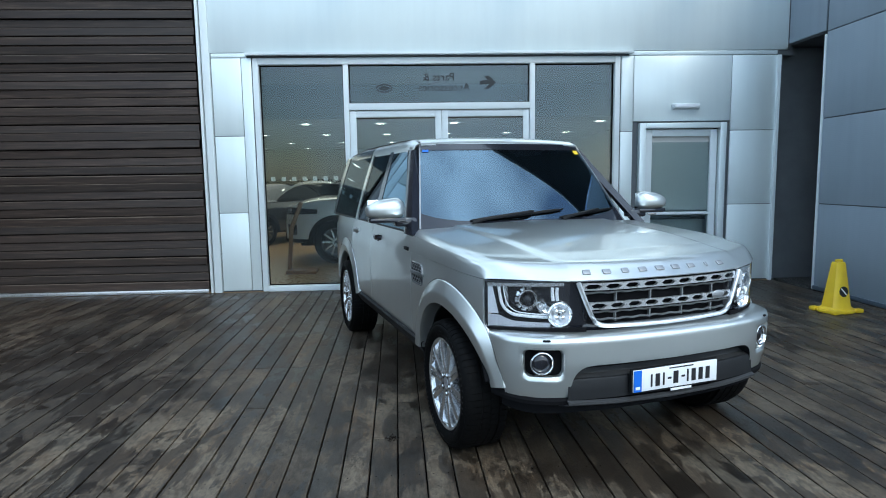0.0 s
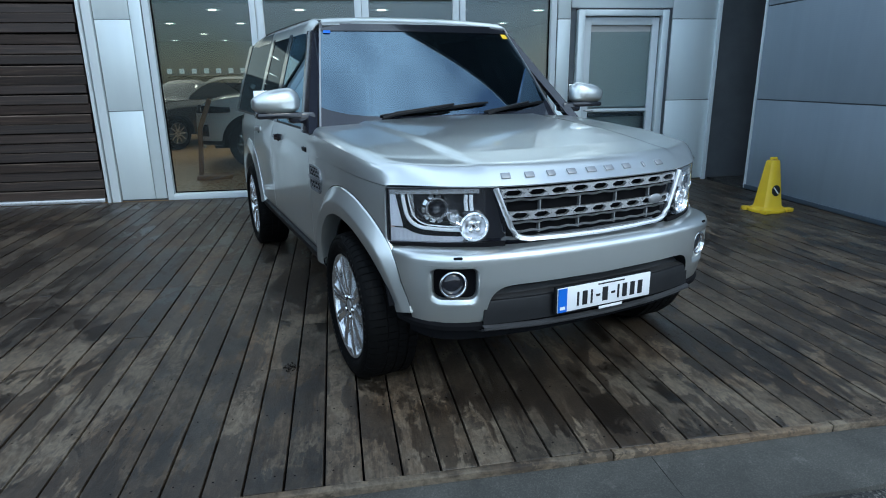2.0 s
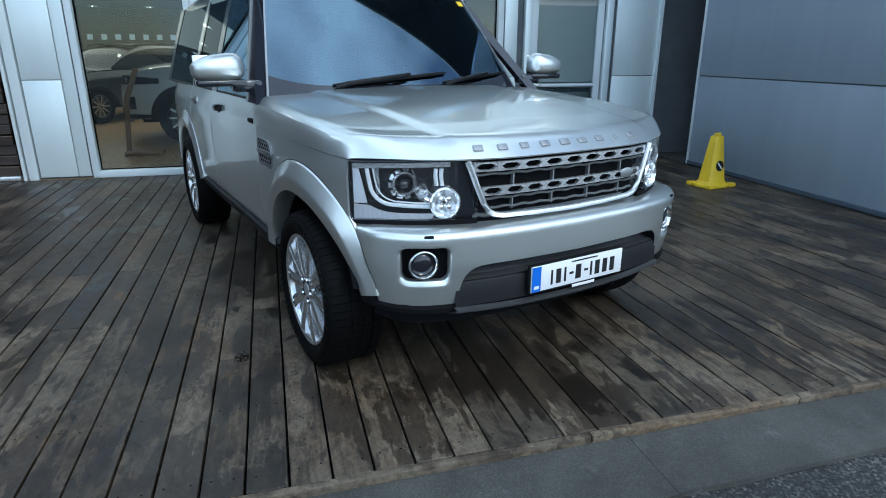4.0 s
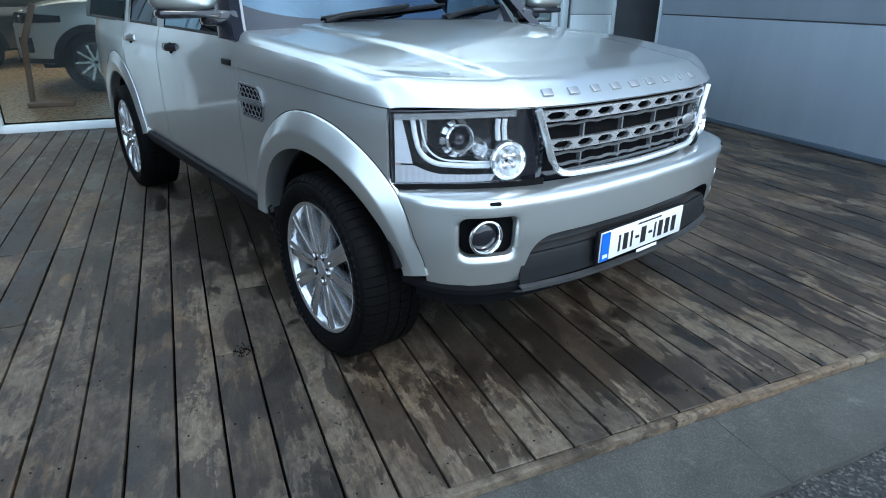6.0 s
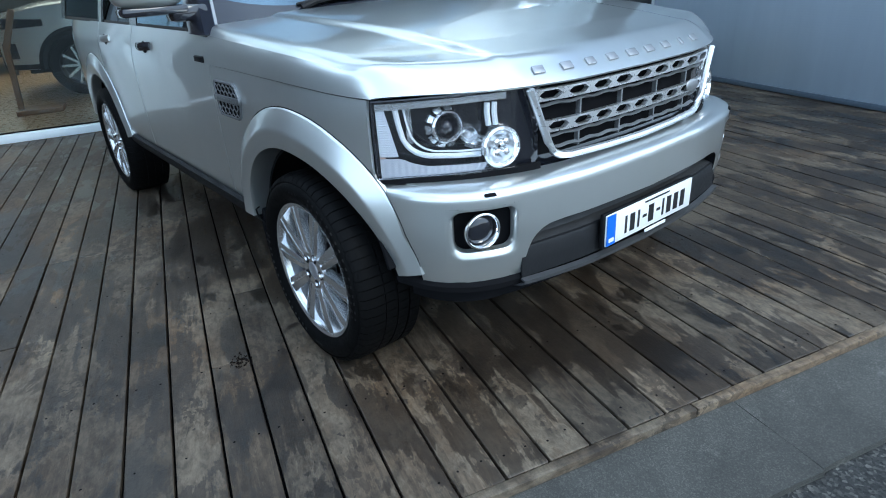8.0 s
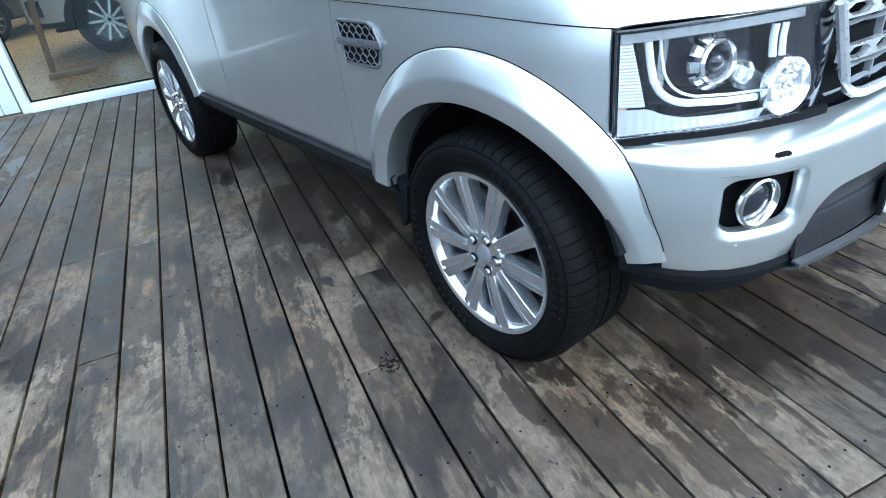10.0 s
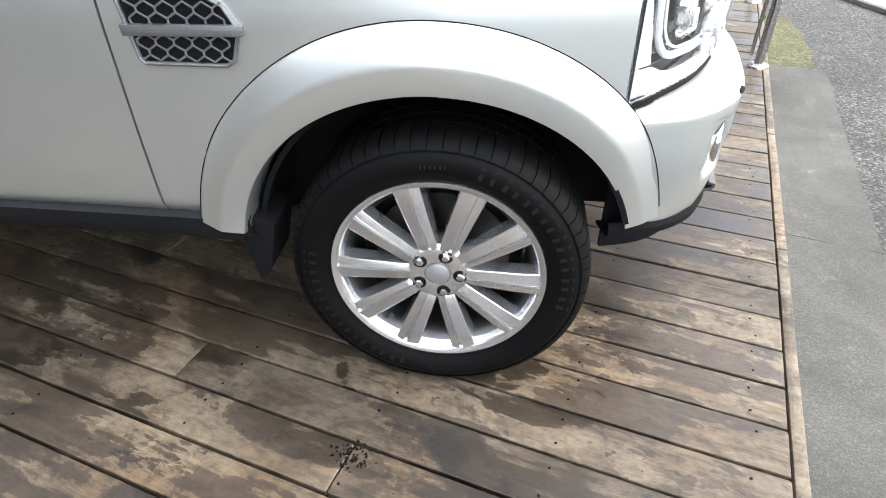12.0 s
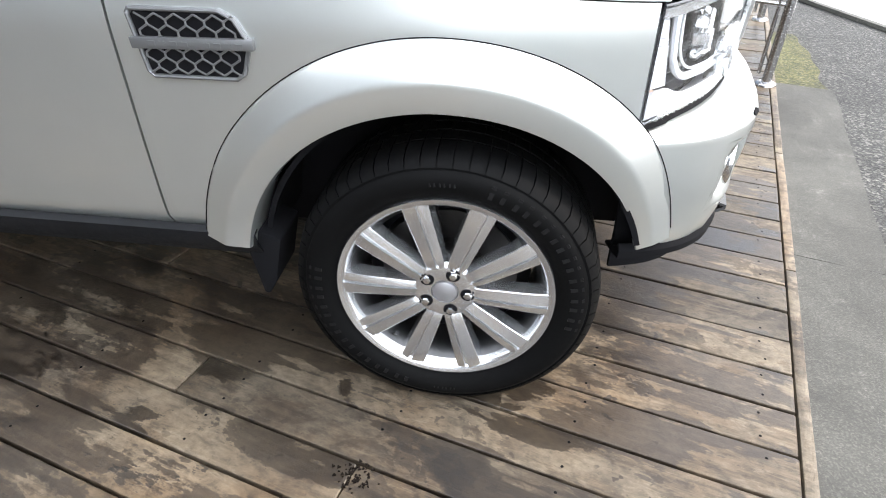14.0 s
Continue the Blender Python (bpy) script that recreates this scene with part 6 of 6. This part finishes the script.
# ---- inside the showroom ----
def plain_car(name, m, paint, label):
    """A compact off-roader: lofted body with arches, glass, lamps, wheels."""
    c = thing(name, m, label, "car", "cars in the showroom")
    L0, L1, HW = 0.82, -3.55, 0.92
    top = [(-3.55, 1.02), (-3.3, 1.06), (-0.5, 1.06), (0.2, 1.03), (0.55, 0.975), (0.74, 0.90), (0.82, 0.78)]
    wide = [(-3.55, 0.78), (-3.3, 0.88), (-2.6, 0.92), (0.0, 0.92), (0.4, 0.88), (0.65, 0.76), (0.82, 0.58)]
    ok = lambda x, z: all((x - cx) ** 2 + (z - 0.35) ** 2 > 0.40 ** 2 for cx in (0.0, -2.70))
    for s in (-1, 1):
        def at(x, v, s=s):
            z = 0.34 + (curve(x, top) - 0.34) * v
            return Vector((x, s * (curve(x, wide) - 0.05 * abs(2 * v - 0.9) ** 3), z))
        part("body_side", sheet(at, spread(L1, L0, 70), spread(0, 1, 20), lambda x, v: ok(x, 0.34 + (curve(x, top) - 0.34) * v), 0.012, (0, s, 0)), paint, c)
        for cx in (0.0, -2.70):
            part("arch_trim", sheet(lambda a, k, cx=cx, s=s: Vector((cx + (0.36, 0.40, 0.44)[int(k)] * math.cos(radians(a)), s * (curve(cx + 0.42 * math.cos(radians(a)), wide) + (0.0, 0.015, 0.0)[int(k)]), 0.35 + (0.36, 0.40, 0.44)[int(k)] * math.sin(radians(a)))), spread(-2, 182, 30), [0, 1, 2], thick=0.02, out=(0, s, 0)), PLASTIC, c)
            w = thing("wheel", pose(cx, s * 0.90, 0.35, 0, 0, 0 if s > 0 else 180), "", "")
            w.parent = c
            part("tyre", lathe(bmesh.new(), [(0.22, -0.2), (0.33, -0.2), (0.35, -0.15), (0.35, -0.03), (0.335, 0.0), (0.30, 0.008), (0.235, 0.0)], 48), RUBBER, w)
            rim = part("rim", lathe(bmesh.new(), [(0.237, 0.0), (0.228, 0.004), (0.215, -0.02), (0.205, -0.12), (0.02, -0.14)], 40), ALLOY_DARK, w)
            for k in range(10):
                bm = bmesh.new()
                slab(bm, [(0.02, -0.016), (0.222, -0.013), (0.222, 0.013), (0.02, 0.016)], lambda a, b, d: Vector((a, -0.012 - d, b)), 0.03)
                part("spoke", bm, ALLOY, rim, "", 0).matrix_basis = Matrix.Rotation(radians(36 * k), 4, "Y")
    part("body_top", sheet(lambda x, y: Vector((x, y * (curve(x, wide) - 0.05), curve(x, top) + 0.05 * (1 - y * y))), spread(L1, L0, 40), spread(-1, 1, 16), None, 0.012, (0, 0, 1)), paint, c)
    part("front_bumper", sheet(lambda y, z: Vector((0.84 - 0.10 * (abs(y) / 0.62) ** 3 - 0.25 * max(0, z - 0.66) , y, z)), spread(-0.62, 0.62, 20), spread(0.28, 0.78, 10), None, 0.03, (1, 0, 0)), paint, c)
    part("lower_grille", boxes(((0.835, 0, 0.42), (0.04, 0.9, 0.16), 0.01)), BLACK_GLOSS, c)
    part("grille", boxes(((0.80, 0, 0.76), (0.05, 0.84, 0.12), 0.01)), BLACK_GLOSS, c)
    for s in (-1, 1):
        skin = lambda x, z, d: Vector((x, s * (curve(x, wide) - 0.05 * abs(2 * (z - 0.34) / (curve(x, top) - 0.34) - 0.9) ** 3 + d), z))
        lampp = part("headlamp", sheet(lambda x, v: skin(x, 0.815 - 0.03 * (x - 0.3) + (0.035 + 0.05 * (x - 0.28)) * v * 2, 0.010), spread(0.28, 0.80, 14), spread(0, 1, 4), None, 0.02, (0.5, s, 0)), BLACK_GLOSS, c)
        bm = lathe(bmesh.new(), [(0.001, 0.012), (0.03, 0.006), (0.038, -0.01)], 20, axis="X", centre=skin(0.72, 0.85, 0.012))
        part("lamp_lens", bm, LAMP_WHITE, lampp)
        part("air_intake", sheet(lambda x, v: skin(x, 0.47 + 0.17 * v, 0.010), spread(0.63, 0.78, 8), spread(0, 1, 6), None, 0.02, (0.5, s, 0)), BLACK_GLOSS, c)
        part("lower_trim", sheet(lambda x, v: skin(x, 0.345 + 0.055 * v, 0.012), spread(0.44, 0.82, 10), [0, 1], None, 0.02, (0.5, s, 0)), PLASTIC, c)
    part("cabin_glass", sheet(lambda x, y: Vector((x, y * (0.80 - 0.16 * ((x + 2.0) / 1.6) ** 2), 1.02 + 0.60 * max(0, 1 - abs((x + 2.05) / 1.55) ** 3.2) * (1 - 0.22 * abs(y) ** 3))), spread(-3.5, -0.52, 30), spread(-1, 1, 16), None, 0.01, (0, 0, 1)), BLACK_GLOSS, c)
    part("car_roof", sheet(lambda x, y: Vector((x, y * 0.60, 1.625 - 0.03 * y * y - 0.05 * ((x + 2.1) / 1.0) ** 2)), spread(-3.1, -1.15, 16), spread(-1, 1, 10), None, 0.02, (0, 0, 1)), paint, c)
    part("underbody", boxes(((-1.35, 0, 0.45), (3.9, 1.15, 0.36), 0.02)), VOID, c)
    return c


plain_car("white_suv", pose(-1.43, 12.6, 0.005, 0, 0, 183) @ Matrix.Scale(1.15, 4), WHITE_PAINT, "white compact off-roader with dark glass in the showroom")
plain_car("dark_suv", pose(-4.2, 15.4, 0.005, 0, 0, 235), BLACK_LEAF, "dark blue off-roader standing at the showroom's back")
plain_car("dark_suv", pose(-2.6, 18.4, 0.005, 0, 0, 240), BLACK_LEAF, "dark grey off-roader standing at the showroom's back")
plain_car("dark_suv", pose(2.2, 17.0, 0.005, 0, 0, 250), BLACK_LEAF, "black off-roader beside the showroom's far wall")

stand = thing("display_stand", pose(-2.0, 10.55, 0.0, 0, 0, 2), "brown wooden floor stand with a leaning upright", "display stand")
part("foot", boxes(((0.18, 0, 0.03), (0.50, 0.34, 0.06), 0.008)), material("oiled_wood", (0.20, 0.10, 0.04), 0.5), stand)
bm = bmesh.new()
slab(bm, [(-0.06, 0.06), (0.0, 0.06), (0.06, 0.75), (0.24, 1.18), (0.18, 1.20), (0.0, 0.78)], lambda a, b, d: Vector((a, -0.03 + d, b)), 0.06, 0.006)
part("upright", bm, bpy.data.materials["oiled_wood"], stand)

# ceiling lamps under the dropped ceiling
lamp0 = None
for ix, iy in [(x, y) for y in (13.6, 16.6, 20.0, 23.0) for x in (-7.0, -5.4, -3.8, -2.2, -0.6, 1.0, 2.6, 4.2)]:
    if lamp0 is None:
        lamp0 = thing("ceiling_light", pose(ix, iy, 2.77), "round recessed ceiling downlight, lit", "ceiling light", "showroom downlights")
        part("rim", lathe(bmesh.new(), [(0.10, 0.0), (0.13, -0.004), (0.132, -0.02), (0.098, -0.02)], 24, axis="Z"), FRAME_WHITE, lamp0)
        part("diffuser", lathe(bmesh.new(), [(0.001, -0.012), (0.098, -0.012)], 24, axis="Z"), LAMP_GLOW, lamp0)
    else:
        copy_thing(lamp0, pose(ix, iy, 2.77))
# two soft lamps stand for the rows of downlights
for x, y in ((-4.0, 14.5), (1.0, 14.5)):
    al = new("downlight_row", bpy.data.lights.new("downlight_row", "AREA"))
    al.data.shape, al.data.size, al.data.size_y, al.data.energy, al.data.color = "RECTANGLE", 4.5, 8.0, 88.0, (1.0, 0.90, 0.74)
    al.matrix_world = pose(x, y + 1.6, 2.73)

# counter and desks at the back, inner room behind the side door
for x, y, w in ((-5.6, 20.6, 1.8), (-0.4, 21.6, 2.2), (3.2, 20.8, 1.4)):
    desk = thing("sales_desk", pose(x, y, 0), "dark sales desk with a pale top in the showroom", "desk")
    part("desktop", boxes(((0, 0, 0.74), (w, 0.75, 0.035), 0.006)), PLASTER, desk)
    for sx in (-1, 1):
        part("side_panel", boxes(((sx * (w / 2 - 0.05), 0, 0.36), (0.04, 0.68, 0.72), 0.004)), PLASTIC, desk)
worktop = thing("workbench", pose(3.9, 9.22, 0), "grey workbench in the room behind the side door", "workbench")
part("top", boxes(((0, 0, 0.92), (1.0, 0.32, 0.05), 0.008)), BLACK_GLOSS, worktop)
part("carcass", boxes(((0, 0.02, 0.45), (0.96, 0.26, 0.90), 0.008)), PLASTER, worktop)

# ---- deck boards, last ----
plank_mesh = {}
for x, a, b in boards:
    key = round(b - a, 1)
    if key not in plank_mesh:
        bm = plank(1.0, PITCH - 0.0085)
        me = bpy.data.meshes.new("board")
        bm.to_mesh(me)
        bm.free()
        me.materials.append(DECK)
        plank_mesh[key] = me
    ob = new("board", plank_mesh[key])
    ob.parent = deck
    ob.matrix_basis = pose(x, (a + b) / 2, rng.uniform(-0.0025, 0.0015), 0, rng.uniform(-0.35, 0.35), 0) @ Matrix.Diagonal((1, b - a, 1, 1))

# crumbs of bark and grit in the worn joint
litter = bmesh.new()
for k in range(70):
    c = Vector((-0.055 + rng.gauss(0, 0.022), 3.805 + rng.gauss(0, 0.026), 0.003))
    t, r = rng.uniform(0, 6.28), rng.uniform(0.002, 0.006)
    slab(litter, [(r * math.cos(t), r * math.sin(t)), (r * math.cos(t + 2), 0.7 * r * math.sin(t + 2)), (0.8 * r * math.cos(t + 4), r * math.sin(t + 4))], lambda a, b, d, c=c: c + Vector((a, b, rng.uniform(0, 0.003) - d)), 0.003)
tagged(mesh_ob("bark_crumbs", litter, material("dark_crumbs", (0.007, 0.005, 0.004), 0.9, Specular_IOR_Level=0.1), 0), "dark bark crumbs in a worn deck joint", "debris", "", "stuff")

# screw heads along the joists
bm = bmesh.new()
for k in range(-60, 37):
    for j in range(14):
        y = edge_y(0) + 0.11 + 0.45 * j - 3.5
        for dx in (0.035, PITCH - 0.035):
            if y < WALL_Y - 3.6 and rng.random() < 0.8:
                c = Vector((PITCH * k + SHIFT + dx + rng.uniform(-0.004, 0.004), y + rng.uniform(-0.012, 0.012), 0.0018))
                bm.faces.new([bm.verts.new(c + Vector((0.0042 * math.cos(t), 0.0042 * math.sin(t), 0))) for t in (math.pi * q / 3 for q in range(6))])
tagged(part("deck_screw", bm, VOID, deck, "small dark screw heads", 0), kind="stuff")
